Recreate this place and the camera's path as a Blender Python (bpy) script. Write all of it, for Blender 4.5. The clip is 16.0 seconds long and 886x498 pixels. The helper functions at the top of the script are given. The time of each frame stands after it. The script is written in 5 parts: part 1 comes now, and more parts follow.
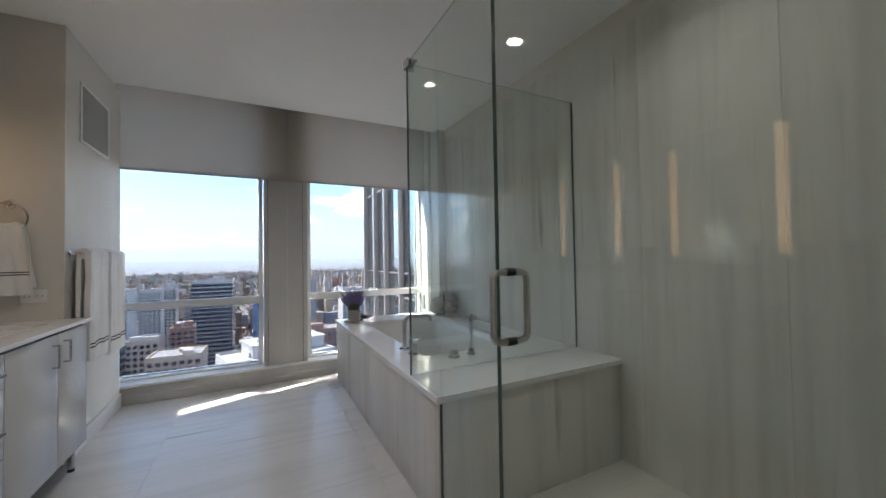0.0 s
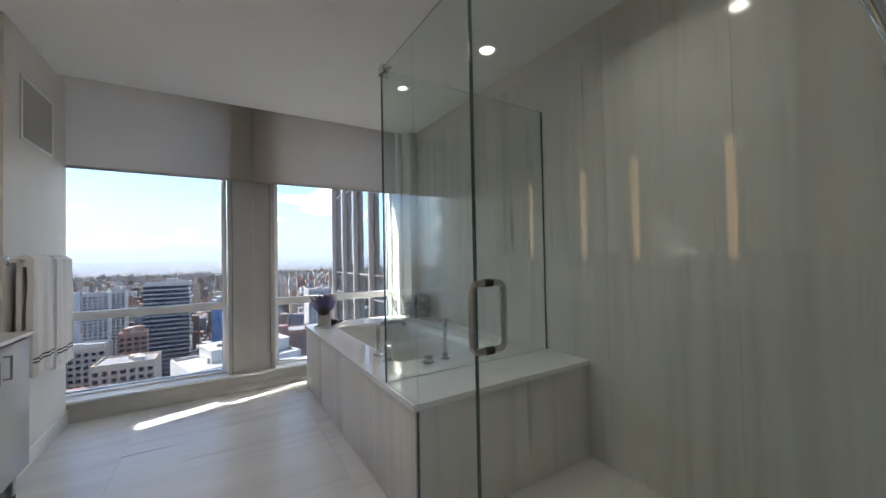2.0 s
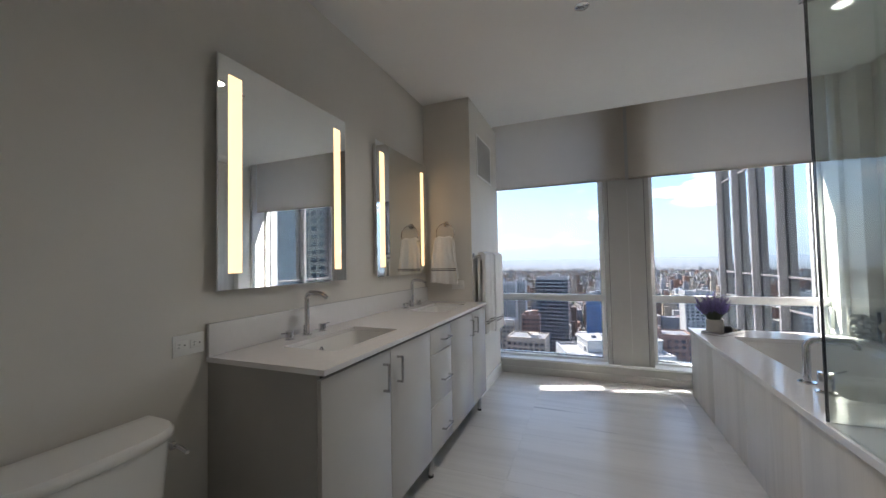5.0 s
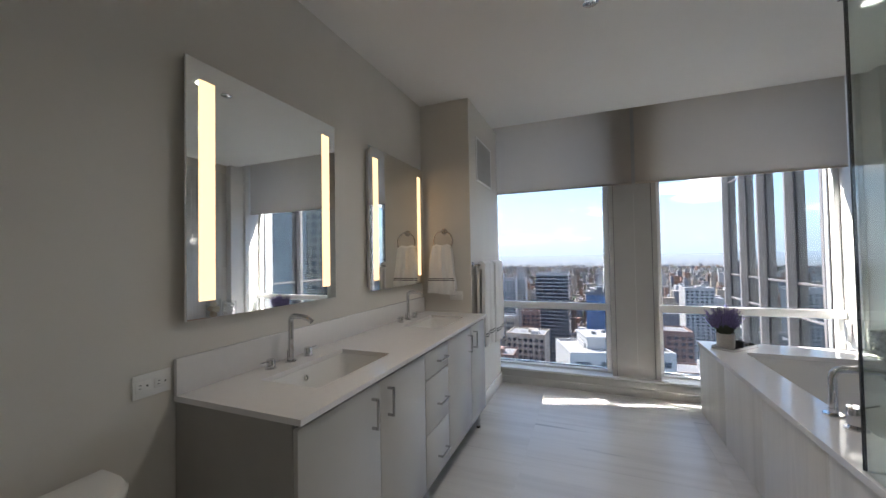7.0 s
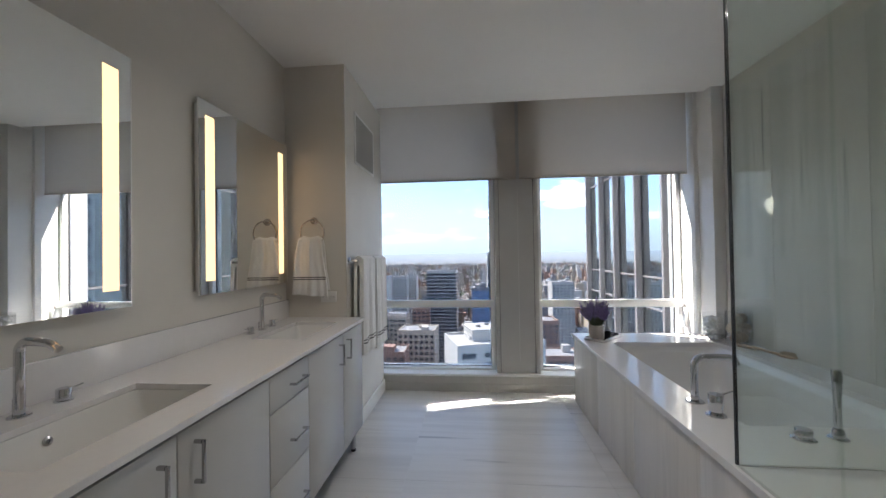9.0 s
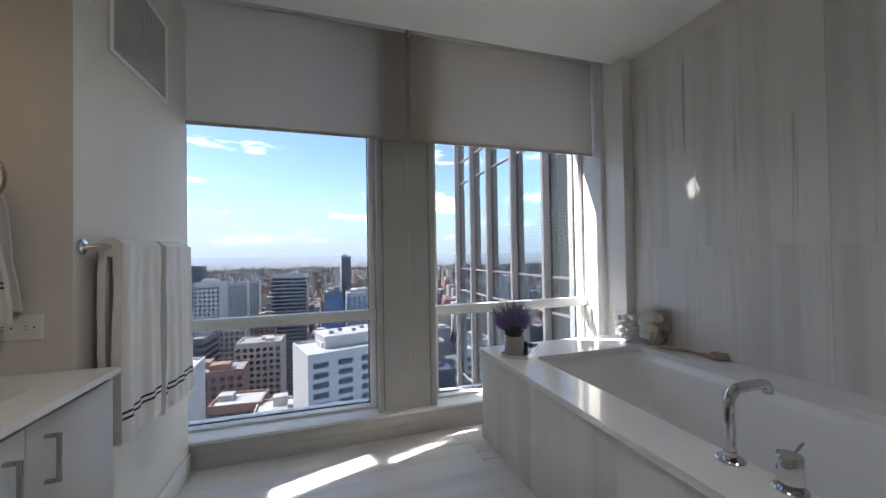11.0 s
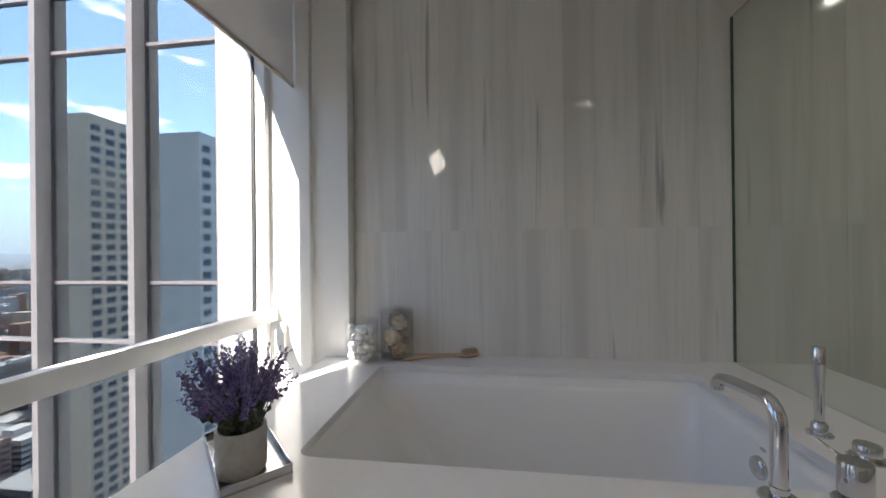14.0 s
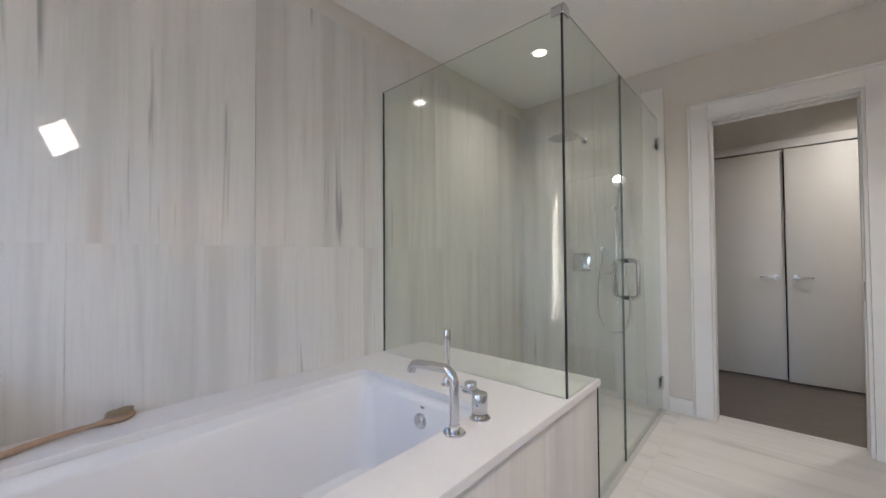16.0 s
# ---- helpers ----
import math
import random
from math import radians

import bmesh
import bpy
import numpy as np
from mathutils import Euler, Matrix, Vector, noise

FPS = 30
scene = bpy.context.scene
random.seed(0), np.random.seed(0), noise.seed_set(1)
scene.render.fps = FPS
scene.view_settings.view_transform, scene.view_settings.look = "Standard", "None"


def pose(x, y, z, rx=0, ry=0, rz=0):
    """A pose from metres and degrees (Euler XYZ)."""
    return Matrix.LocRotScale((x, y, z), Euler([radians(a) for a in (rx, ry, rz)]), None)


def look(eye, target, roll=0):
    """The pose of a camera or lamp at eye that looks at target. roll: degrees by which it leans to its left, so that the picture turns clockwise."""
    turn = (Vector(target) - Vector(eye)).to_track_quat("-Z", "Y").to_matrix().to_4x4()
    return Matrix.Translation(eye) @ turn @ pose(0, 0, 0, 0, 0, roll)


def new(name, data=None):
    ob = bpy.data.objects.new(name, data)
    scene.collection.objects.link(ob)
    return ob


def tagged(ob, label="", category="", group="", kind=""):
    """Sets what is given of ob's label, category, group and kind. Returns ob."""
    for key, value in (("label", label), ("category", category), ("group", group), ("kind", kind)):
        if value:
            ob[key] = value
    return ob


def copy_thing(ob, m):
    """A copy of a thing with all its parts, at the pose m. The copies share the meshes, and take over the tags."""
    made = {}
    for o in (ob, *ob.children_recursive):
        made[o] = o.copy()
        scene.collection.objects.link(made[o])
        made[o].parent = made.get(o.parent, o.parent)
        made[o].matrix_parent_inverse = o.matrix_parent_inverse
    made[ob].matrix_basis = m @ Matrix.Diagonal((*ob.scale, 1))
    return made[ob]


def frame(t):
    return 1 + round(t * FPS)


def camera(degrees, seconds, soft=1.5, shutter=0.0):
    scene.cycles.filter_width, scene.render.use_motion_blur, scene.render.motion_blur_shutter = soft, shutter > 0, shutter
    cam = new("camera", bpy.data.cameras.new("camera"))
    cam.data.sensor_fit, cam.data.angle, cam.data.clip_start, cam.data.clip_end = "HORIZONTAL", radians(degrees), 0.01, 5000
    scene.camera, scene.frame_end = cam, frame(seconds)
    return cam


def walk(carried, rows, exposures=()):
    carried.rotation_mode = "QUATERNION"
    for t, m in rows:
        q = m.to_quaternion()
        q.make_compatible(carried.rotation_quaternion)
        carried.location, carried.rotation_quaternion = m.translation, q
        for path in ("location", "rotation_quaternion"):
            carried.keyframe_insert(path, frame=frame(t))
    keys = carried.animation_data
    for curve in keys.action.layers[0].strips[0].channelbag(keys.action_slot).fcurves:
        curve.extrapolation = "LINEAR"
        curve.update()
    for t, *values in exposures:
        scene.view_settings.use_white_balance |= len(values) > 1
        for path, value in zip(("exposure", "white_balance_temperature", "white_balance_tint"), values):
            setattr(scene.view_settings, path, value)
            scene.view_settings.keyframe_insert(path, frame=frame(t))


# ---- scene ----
cam = camera(101.0, 16.0)
PATH = [
    (0, (0.079, 0.015, 1.244), (0.982, 1.799, 1.289), -0.9),
    (0.5, (0.082, 0.042, 1.245), (1.058, 1.787, 1.287), -0.9),
    (1, (0.11, 0.046, 1.298), (1.162, 1.747, 1.332), -1.0),
    (1.5, (0.09, 0.032, 1.302), (1.185, 1.705, 1.34), -1.1),
    (2, (0.044, 0.019, 1.285), (1.095, 1.72, 1.324), -1.1),
    (2.5, (0.04, 0.033, 1.287), (0.838, 1.867, 1.316), -1.3),
    (3, (0.042, 0.042, 1.27), (0.351, 2.017, 1.32), -1.3),
    (3.5, (0.008, 0.018, 1.272), (-0.214, 2.005, 1.335), -1.1),
    (4, (0.007, 0.007, 1.26), (-0.497, 1.941, 1.33), -1.1),
    (4.5, (-0.003, -0.014, 1.255), (-0.663, 1.873, 1.327), -1.2),
    (5, (-0.022, -0.011, 1.261), (-0.766, 1.844, 1.329), -1.1),
    (5.2, (-0.036, -0.011, 1.266), (-0.809, 1.832, 1.337), -1.2),
    (7.3, (-0.055, 0.155, 1.425), (-0.784, 2.017, 1.461), -0.8),
    (7.5, (-0.033, 0.166, 1.45), (-0.591, 2.086, 1.492), -0.9),
    (7.8, (-0.005, 0.204, 1.438), (-0.395, 2.162, 1.48), -1.2),
    (8, (-0.015, 0.229, 1.436), (-0.313, 2.206, 1.472), -1.1),
    (8.2, (-0.011, 0.28, 1.415), (-0.281, 2.262, 1.437), -1.0),
    (10.3, (-0.185, 1.153, 1.299), (0.031, 3.141, 1.337), -0.9),
    (10.5, (-0.187, 1.285, 1.287), (0.124, 3.26, 1.322), -0.8),
    (11, (-0.195, 1.591, 1.26), (0.404, 3.499, 1.289), -0.9),
    (11.5, (-0.177, 1.873, 1.226), (0.608, 3.713, 1.262), -1.0),
    (12, (-0.169, 2.166, 1.208), (0.968, 3.811, 1.242), -0.8),
    (12.5, (-0.101, 2.443, 1.18), (1.292, 3.878, 1.213), -0.6),
    (13, (-0.012, 2.641, 1.174), (1.619, 3.798, 1.213), -0.6),
    (13.5, (-0.024, 2.93, 1.206), (1.848, 3.634, 1.218), -0.5),
    (14, (0.068, 3.052, 1.183), (2.051, 3.318, 1.184), -0.6),
    (14.5, (0.228, 3.216, 1.204), (2.198, 2.875, 1.174), -0.3),
    (15, (0.267, 3.262, 1.211), (2.112, 2.49, 1.205), -0.2),
    (15.5, (0.186, 3.344, 1.239), (1.719, 2.06, 1.261), -0.1),
    (16, (0.152, 3.395, 1.225), (1.488, 1.908, 1.266), -0.4),
]
EXPOSURES = ((0, 3.27, 6370, 11), (5.0, 3.27, 6370, 11), (8, 3.27, 6370, 11), (10.5, 3.05, 6320, 11), (11.5, 2.93, 6300, 11), (12.5, 2.85, 6420, 11), (13.5, 3.20, 6600, 11), (14.0, 3.15, 6640, 11), (14.5, 3.08, 6560, 12), (15.0, 3.20, 6560, 13), (15.5, 3.95, 6560, 14), (16, 4.32, 6560, 15))
walk(cam, [(t, look(eye, target, roll)) for t, eye, target, roll in PATH], EXPOSURES)

# world and light
SUN_AZ, SUN_EL = -62.5, 50.2
world = bpy.data.worlds.new("sky")
scene.world = world
world.use_nodes = True
wt = world.node_tree
wt.nodes.clear()
w_out = wt.nodes.new("ShaderNodeOutputWorld")
w_bg = wt.nodes.new("ShaderNodeBackground")
w_sky = wt.nodes.new("ShaderNodeTexSky")
w_sky.sky_type = "NISHITA"
w_sky.sun_disc = False
w_sky.sun_elevation = radians(SUN_EL)
w_sky.sun_rotation = radians(SUN_AZ)
w_sky.altitude = 200
w_sky.dust_density = 0.3
w_sky.ozone_density = 3.0
w_co = wt.nodes.new("ShaderNodeTexCoord")
w_sep = wt.nodes.new("ShaderNodeSeparateXYZ")
wt.links.new(w_co.outputs["Generated"], w_sep.inputs[0])
# thin fair-weather clouds, flattened towards the horizon
w_map = wt.nodes.new("ShaderNodeMapping")
w_map.inputs["Scale"].default_value = (3.2, 3.2, 13.0)
w_map.inputs["Location"].default_value = (4.1, 1.7, 0.35)
w_n = wt.nodes.new("ShaderNodeTexNoise")
w_n.inputs["Scale"].default_value = 1.6
w_n.inputs["Detail"].default_value = 7
w_n.inputs["Roughness"].default_value = 0.55
wt.links.new(w_co.outputs["Generated"], w_map.inputs[0])
wt.links.new(w_map.outputs[0], w_n.inputs["Vector"])
w_r = wt.nodes.new("ShaderNodeValToRGB")
w_r.color_ramp.elements[0].position = 0.575
w_r.color_ramp.elements[1].position = 0.66
wt.links.new(w_n.outputs["Fac"], w_r.inputs["Fac"])
w_h = wt.nodes.new("ShaderNodeMapRange")
w_h.inputs["From Min"].default_value = 0.02
w_h.inputs["From Max"].default_value = 0.12
wt.links.new(w_sep.outputs["Z"], w_h.inputs["Value"])
w_m = wt.nodes.new("ShaderNodeMath")
w_m.operation = "MULTIPLY"
wt.links.new(w_r.outputs["Color"], w_m.inputs[0])
wt.links.new(w_h.outputs["Result"], w_m.inputs[1])
w_mix = wt.nodes.new("ShaderNodeMix")
w_mix.data_type = "RGBA"
w_mix.inputs["B"].default_value = (9.5, 9.6, 9.8, 1)
wt.links.new(w_m.outputs[0], w_mix.inputs["Factor"])
# pale haze low over the horizon
w_hz = wt.nodes.new("ShaderNodeMapRange")
w_hz.interpolation_type = "SMOOTHSTEP"
w_hz.inputs["From Min"].default_value, w_hz.inputs["From Max"].default_value = -0.02, 0.23
w_hz.inputs["To Min"].default_value, w_hz.inputs["To Max"].default_value = 0.92, 0.0
wt.links.new(w_sep.outputs["Z"], w_hz.inputs["Value"])
w_pale = wt.nodes.new("ShaderNodeMix")
w_pale.data_type = "RGBA"
w_pale.inputs["B"].default_value = (2.9, 3.65, 4.7, 1)
wt.links.new(w_hz.outputs["Result"], w_pale.inputs["Factor"])
wt.links.new(w_sky.outputs[0], w_pale.inputs["A"])
wt.links.new(w_pale.outputs["Result"], w_mix.inputs["A"])
wt.links.new(w_mix.outputs["Result"], w_bg.inputs["Color"])
w_bg.inputs["Strength"].default_value = 0.15
wt.links.new(w_bg.outputs[0], w_out.inputs[0])


def lamp(name, kind, m, power, colour=(1, 1, 1), **more):
    data = bpy.data.lights.new(name, kind)
    data.energy, data.color = power, colour
    for key, value in more.items():
        setattr(data, key, value)
    ob = new(name, data)
    ob.matrix_world = m
    return ob


SUN_WAY = Vector((-0.887, 0.461, 1.20)).normalized()
lamp("sun", "SUN", look(SUN_WAY * 50, (0, 0, 0)), 4.2, (1, 0.95, 0.87), angle=radians(0.53))
# added area lamps stand in for sun thrown back by two wing panes
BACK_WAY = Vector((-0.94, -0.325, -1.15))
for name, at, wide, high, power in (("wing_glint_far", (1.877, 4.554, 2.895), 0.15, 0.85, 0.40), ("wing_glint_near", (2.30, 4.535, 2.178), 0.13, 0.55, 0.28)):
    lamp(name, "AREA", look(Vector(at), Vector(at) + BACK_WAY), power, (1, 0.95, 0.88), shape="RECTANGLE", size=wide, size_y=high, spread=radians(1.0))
# added narrow lamp, in place of sun thrown up by the polished tray
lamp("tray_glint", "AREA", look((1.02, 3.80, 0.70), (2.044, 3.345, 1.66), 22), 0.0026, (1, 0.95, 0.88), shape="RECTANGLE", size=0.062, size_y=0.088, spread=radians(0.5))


# the lit downlights over room and shower; the hallway one is unseen, added
for at, power in (((-0.05, 2.02), 0.80), ((1.41, 0.90), 0.28), ((-0.60, -0.72), 0.65)):
    lamp("downlight_lamp", "AREA", look((*at, 2.735), (*at, 0), 0), power, (1, 0.95, 0.87), shape="DISK", size=0.085, spread=radians(140))


# materials
def material(name, base=(0.8, 0.8, 0.8), rough=0.5, metal=0.0, tint=None, grain=0.0, scale=8.0, stretch=(1, 1, 1), bump=0.0, bump_scale=60.0,
             per_piece=0.0, **extra):
    """A principled material: base mixed with tint by stretched noise at two scales, with fine relief and uneven gloss."""
    m = bpy.data.materials.new(name)
    m.use_nodes = True
    t = m.node_tree
    b = t.nodes["Principled BSDF"]
    b.inputs["Base Color"].default_value = (*base, 1)
    b.inputs["Roughness"].default_value = rough
    b.inputs["Metallic"].default_value = metal
    for key, value in extra.items():
        b.inputs[key.replace("_", " ")].default_value = value
    if not (grain or bump or per_piece):
        return m
    geo = t.nodes.new("ShaderNodeNewGeometry")
    where = geo.outputs["Position"]
    info = t.nodes.new("ShaderNodeObjectInfo")
    if per_piece:
        add = t.nodes.new("ShaderNodeVectorMath")
        add.operation = "MULTIPLY_ADD"
        comb = t.nodes.new("ShaderNodeCombineXYZ")
        for k in "XYZ":
            t.links.new(info.outputs["Random"], comb.inputs[k])
        t.links.new(comb.outputs[0], add.inputs[0])
        add.inputs[1].default_value = (37, 53, 71)
        t.links.new(where, add.inputs[2])
        where = add.outputs[0]
    mp = t.nodes.new("ShaderNodeMapping")
    mp.inputs["Scale"].default_value = stretch
    t.links.new(where, mp.inputs[0])
    if grain:
        n1, n2 = t.nodes.new("ShaderNodeTexNoise"), t.nodes.new("ShaderNodeTexNoise")
        for n, s, d in ((n1, scale, 3), (n2, scale * 4.7, 5)):
            n.inputs["Scale"].default_value, n.inputs["Detail"].default_value = s, d
            t.links.new(mp.outputs[0], n.inputs["Vector"])
        mx = t.nodes.new("ShaderNodeMath")
        mx.operation = "MULTIPLY_ADD"
        t.links.new(n2.outputs["Fac"], mx.inputs[0])
        mx.inputs[1].default_value = 0.45
        t.links.new(n1.outputs["Fac"], mx.inputs[2])
        mr = t.nodes.new("ShaderNodeMapRange")
        mr.inputs["From Min"].default_value, mr.inputs["From Max"].default_value = 0.5, 0.95
        mr.inputs["To Max"].default_value = grain
        t.links.new(mx.outputs[0], mr.inputs["Value"])
        mix = t.nodes.new("ShaderNodeMix")
        mix.data_type = "RGBA"
        mix.inputs["A"].default_value = (*base, 1)
        mix.inputs["B"].default_value = (*(tint or base), 1)
        t.links.new(mr.outputs["Result"], mix.inputs["Factor"])
        t.links.new(mix.outputs["Result"], b.inputs["Base Color"])
        rr = t.nodes.new("ShaderNodeMapRange")
        rr.inputs["To Min"].default_value, rr.inputs["To Max"].default_value = rough * 0.85, min(1, rough * 1.2)
        t.links.new(n2.outputs["Fac"], rr.inputs["Value"])
        t.links.new(rr.outputs["Result"], b.inputs["Roughness"])
    if bump:
        n3 = t.nodes.new("ShaderNodeTexNoise")
        n3.inputs["Scale"].default_value, n3.inputs["Detail"].default_value = bump_scale, 4
        t.links.new(mp.outputs[0], n3.inputs["Vector"])
        bp = t.nodes.new("ShaderNodeBump")
        bp.inputs["Strength"].default_value, bp.inputs["Distance"].default_value = bump, 0.004
        t.links.new(n3.outputs["Fac"], bp.inputs["Height"])
        t.links.new(bp.outputs["Normal"], b.inputs["Normal"])
    return m


def veined(name, base, vein, dark, stretch, rough):
    """Polished stone tile with long soft veins, each tile cut from its own place of the slab."""
    m = material(name, base, rough)
    t = m.node_tree
    b = t.nodes["Principled BSDF"]
    geo, info = t.nodes.new("ShaderNodeNewGeometry"), t.nodes.new("ShaderNodeObjectInfo")
    comb, add = t.nodes.new("ShaderNodeCombineXYZ"), t.nodes.new("ShaderNodeVectorMath")
    for k in "XYZ":
        t.links.new(info.outputs["Random"], comb.inputs[k])
    add.operation = "MULTIPLY_ADD"
    add.inputs[1].default_value = (31, 47, 59)
    t.links.new(comb.outputs[0], add.inputs[0])
    t.links.new(geo.outputs["Position"], add.inputs[2])
    mp = t.nodes.new("ShaderNodeMapping")
    mp.inputs["Scale"].default_value = stretch
    t.links.new(add.outputs[0], mp.inputs[0])
    last = None
    for s, lo, hi, amount, colour, distort in ((1.0, 0.42, 0.75, 0.75, vein, 0.3), (3.4, 0.50, 0.80, 0.55, vein, 0.5), (2.2, 0.655, 0.76, 0.9, dark, 0.6), (14, 0.45, 0.8, 0.30, vein, 0.2)):
        n = t.nodes.new("ShaderNodeTexNoise")
        n.inputs["Scale"].default_value, n.inputs["Detail"].default_value, n.inputs["Distortion"].default_value = s, 4, distort
        t.links.new(mp.outputs[0], n.inputs["Vector"])
        r = t.nodes.new("ShaderNodeMapRange")
        r.interpolation_type = "SMOOTHSTEP"
        r.inputs["From Min"].default_value, r.inputs["From Max"].default_value, r.inputs["To Max"].default_value = lo, hi, amount
        t.links.new(n.outputs["Fac"], r.inputs["Value"])
        mix = t.nodes.new("ShaderNodeMix")
        mix.data_type = "RGBA"
        mix.inputs["A"].default_value, mix.inputs["B"].default_value = (*base, 1), (*colour, 1)
        if last:
            t.links.new(last.outputs["Result"], mix.inputs["A"])
        t.links.new(r.outputs["Result"], mix.inputs["Factor"])
        last = mix
    t.links.new(last.outputs["Result"], b.inputs["Base Color"])
    return m


def glowing(name, colour, strength):
    m = material(name, colour, 0.5)
    b = m.node_tree.nodes["Principled BSDF"]
    b.inputs["Emission Color"].default_value, b.inputs["Emission Strength"].default_value = (*colour, 1), strength
    return m


def clear_glass(name, tint=(1, 1, 1), gloss=0.05, rough=0.0, slant=0.9):
    """Pane: clear with a weak mirror, stronger at a slant."""
    m = bpy.data.materials.new(name)
    m.use_nodes = True
    t = m.node_tree
    t.nodes.clear()
    out, mix = t.nodes.new("ShaderNodeOutputMaterial"), t.nodes.new("ShaderNodeMixShader")
    tr, gl, lw = t.nodes.new("ShaderNodeBsdfTransparent"), t.nodes.new("ShaderNodeBsdfGlossy"), t.nodes.new("ShaderNodeLayerWeight")
    pw, mr = t.nodes.new("ShaderNodeMath"), t.nodes.new("ShaderNodeMapRange")
    pw.operation = "POWER"
    pw.inputs[1].default_value = 4.0
    mr.inputs["To Min"].default_value, mr.inputs["To Max"].default_value = gloss, slant
    tr.inputs["Color"].default_value = (*tint, 1)
    gl.inputs["Roughness"].default_value = rough
    lw.inputs["Blend"].default_value = 0.5
    t.links.new(lw.outputs["Facing"], pw.inputs[0])
    t.links.new(pw.outputs[0], mr.inputs["Value"])
    t.links.new(mr.outputs["Result"], mix.inputs[0])
    t.links.new(tr.outputs[0], mix.inputs[1])
    t.links.new(gl.outputs[0], mix.inputs[2])
    t.links.new(mix.outputs[0], out.inputs[0])
    return m


PAINT = material("wall_paint", (0.66, 0.63, 0.58), 0.75, tint=(0.60, 0.57, 0.52), grain=0.5, scale=1.3, bump=0.08, bump_scale=260)
CEILING = material("ceiling_paint", (0.80, 0.79, 0.77), 0.8, tint=(0.75, 0.74, 0.72), grain=0.4, scale=0.9, bump=0.06, bump_scale=240)
WHITE = material("white_trim_paint", (0.80, 0.79, 0.77), 0.42, tint=(0.74, 0.73, 0.70), grain=0.4, scale=5, bump=0.05, bump_scale=180)
FRAME = material("grey_window_metal", (0.52, 0.51, 0.49), 0.42, 0.0, tint=(0.45, 0.44, 0.42), grain=0.5, scale=2.2, bump=0.05, bump_scale=200)
FRAME_WHITE = material("pale_window_metal", (0.78, 0.78, 0.77), 0.35, 0.0, tint=(0.72, 0.72, 0.71), grain=0.4, scale=4)
GASKET = material("black_gasket", (0.02, 0.02, 0.022), 0.6)
TILE = veined("veined_wall_tile", (0.70, 0.685, 0.655), (0.53, 0.515, 0.49), (0.31, 0.31, 0.31), (6.5, 6.5, 0.28), 0.10)
FLOOR_TILE = veined("veined_floor_tile", (0.68, 0.66, 0.63), (0.53, 0.51, 0.48), (0.38, 0.37, 0.36), (0.35, 6.5, 6.5), 0.28)
APRON = veined("veined_apron_tile", (0.68, 0.655, 0.62), (0.52, 0.50, 0.47), (0.36, 0.35, 0.34), (7.5, 7.5, 0.30), 0.30)
GROUT = material("pale_grout", (0.70, 0.68, 0.65), 0.9, tint=(0.62, 0.60, 0.57), grain=0.6, scale=20)
QUARTZ = material("white_quartz", (0.78, 0.76, 0.75), 0.10, tint=(0.72, 0.70, 0.69), grain=0.35, scale=30)
PORCELAIN = material("white_porcelain", (0.82, 0.81, 0.79), 0.12, tint=(0.79, 0.78, 0.76), grain=0.3, scale=3)
ACRYLIC = material("white_tub_acrylic", (0.80, 0.79, 0.78), 0.16, tint=(0.77, 0.76, 0.75), grain=0.3, scale=3)
LACQUER = material("pale_grey_lacquer", (0.50, 0.485, 0.46), 0.22, tint=(0.46, 0.445, 0.42), grain=0.4, scale=2.5)
# carcass painted near black so that the door gaps read as shade
SHADED_CARCASS = material("gap_shade_carcass", (0.06, 0.058, 0.055), 0.7, tint=(0.045, 0.043, 0.04), grain=0.5, scale=6)
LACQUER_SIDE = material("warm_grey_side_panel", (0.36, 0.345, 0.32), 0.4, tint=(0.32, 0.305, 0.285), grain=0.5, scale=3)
CHROME = material("polished_chrome", (0.66, 0.66, 0.675), 0.05, 1.0)
SATIN_CHROME = material("satin_chrome", (0.46, 0.45, 0.45), 0.16, 1.0)
NICKEL = material("brushed_nickel", (0.55, 0.52, 0.49), 0.24, 1.0, tint=(0.48, 0.45, 0.42), grain=0.5, scale=60, stretch=(1, 1, 8))
MIRROR = material("mirror_silver", (0.88, 0.90, 0.89), 0.005, 1.0)
GLASS_EDGE = material("green_glass_edge", (0.06, 0.10, 0.085), 0.15)
SHOWER_GLASS = clear_glass("shower_glass", (0.955, 0.982, 0.962), 0.040, slant=0.50)
# strong tint added to dim the outdoor light seen through the panes
WINDOW_GLASS = clear_glass("window_glass", (0.43, 0.434, 0.44), 0.012, slant=0.3)
JAR_GLASS = clear_glass("jar_glass", (0.992, 0.996, 0.996), 0.045, slant=0.4)
STRIP_GLOW = glowing("warm_light_strip", (1.0, 0.63, 0.30), 0.215)
CAN_GLOW = glowing("warm_downlight", (1.0, 0.84, 0.60), 0.26)
BLACK = material("black_plastic", (0.015, 0.015, 0.016), 0.35)
DARK_WOOD = material("dark_grey_wood_floor", (0.15, 0.125, 0.105), 0.42, tint=(0.09, 0.075, 0.062), grain=0.9, scale=4, stretch=(1.2, 12, 1), bump=0.1, bump_scale=30)


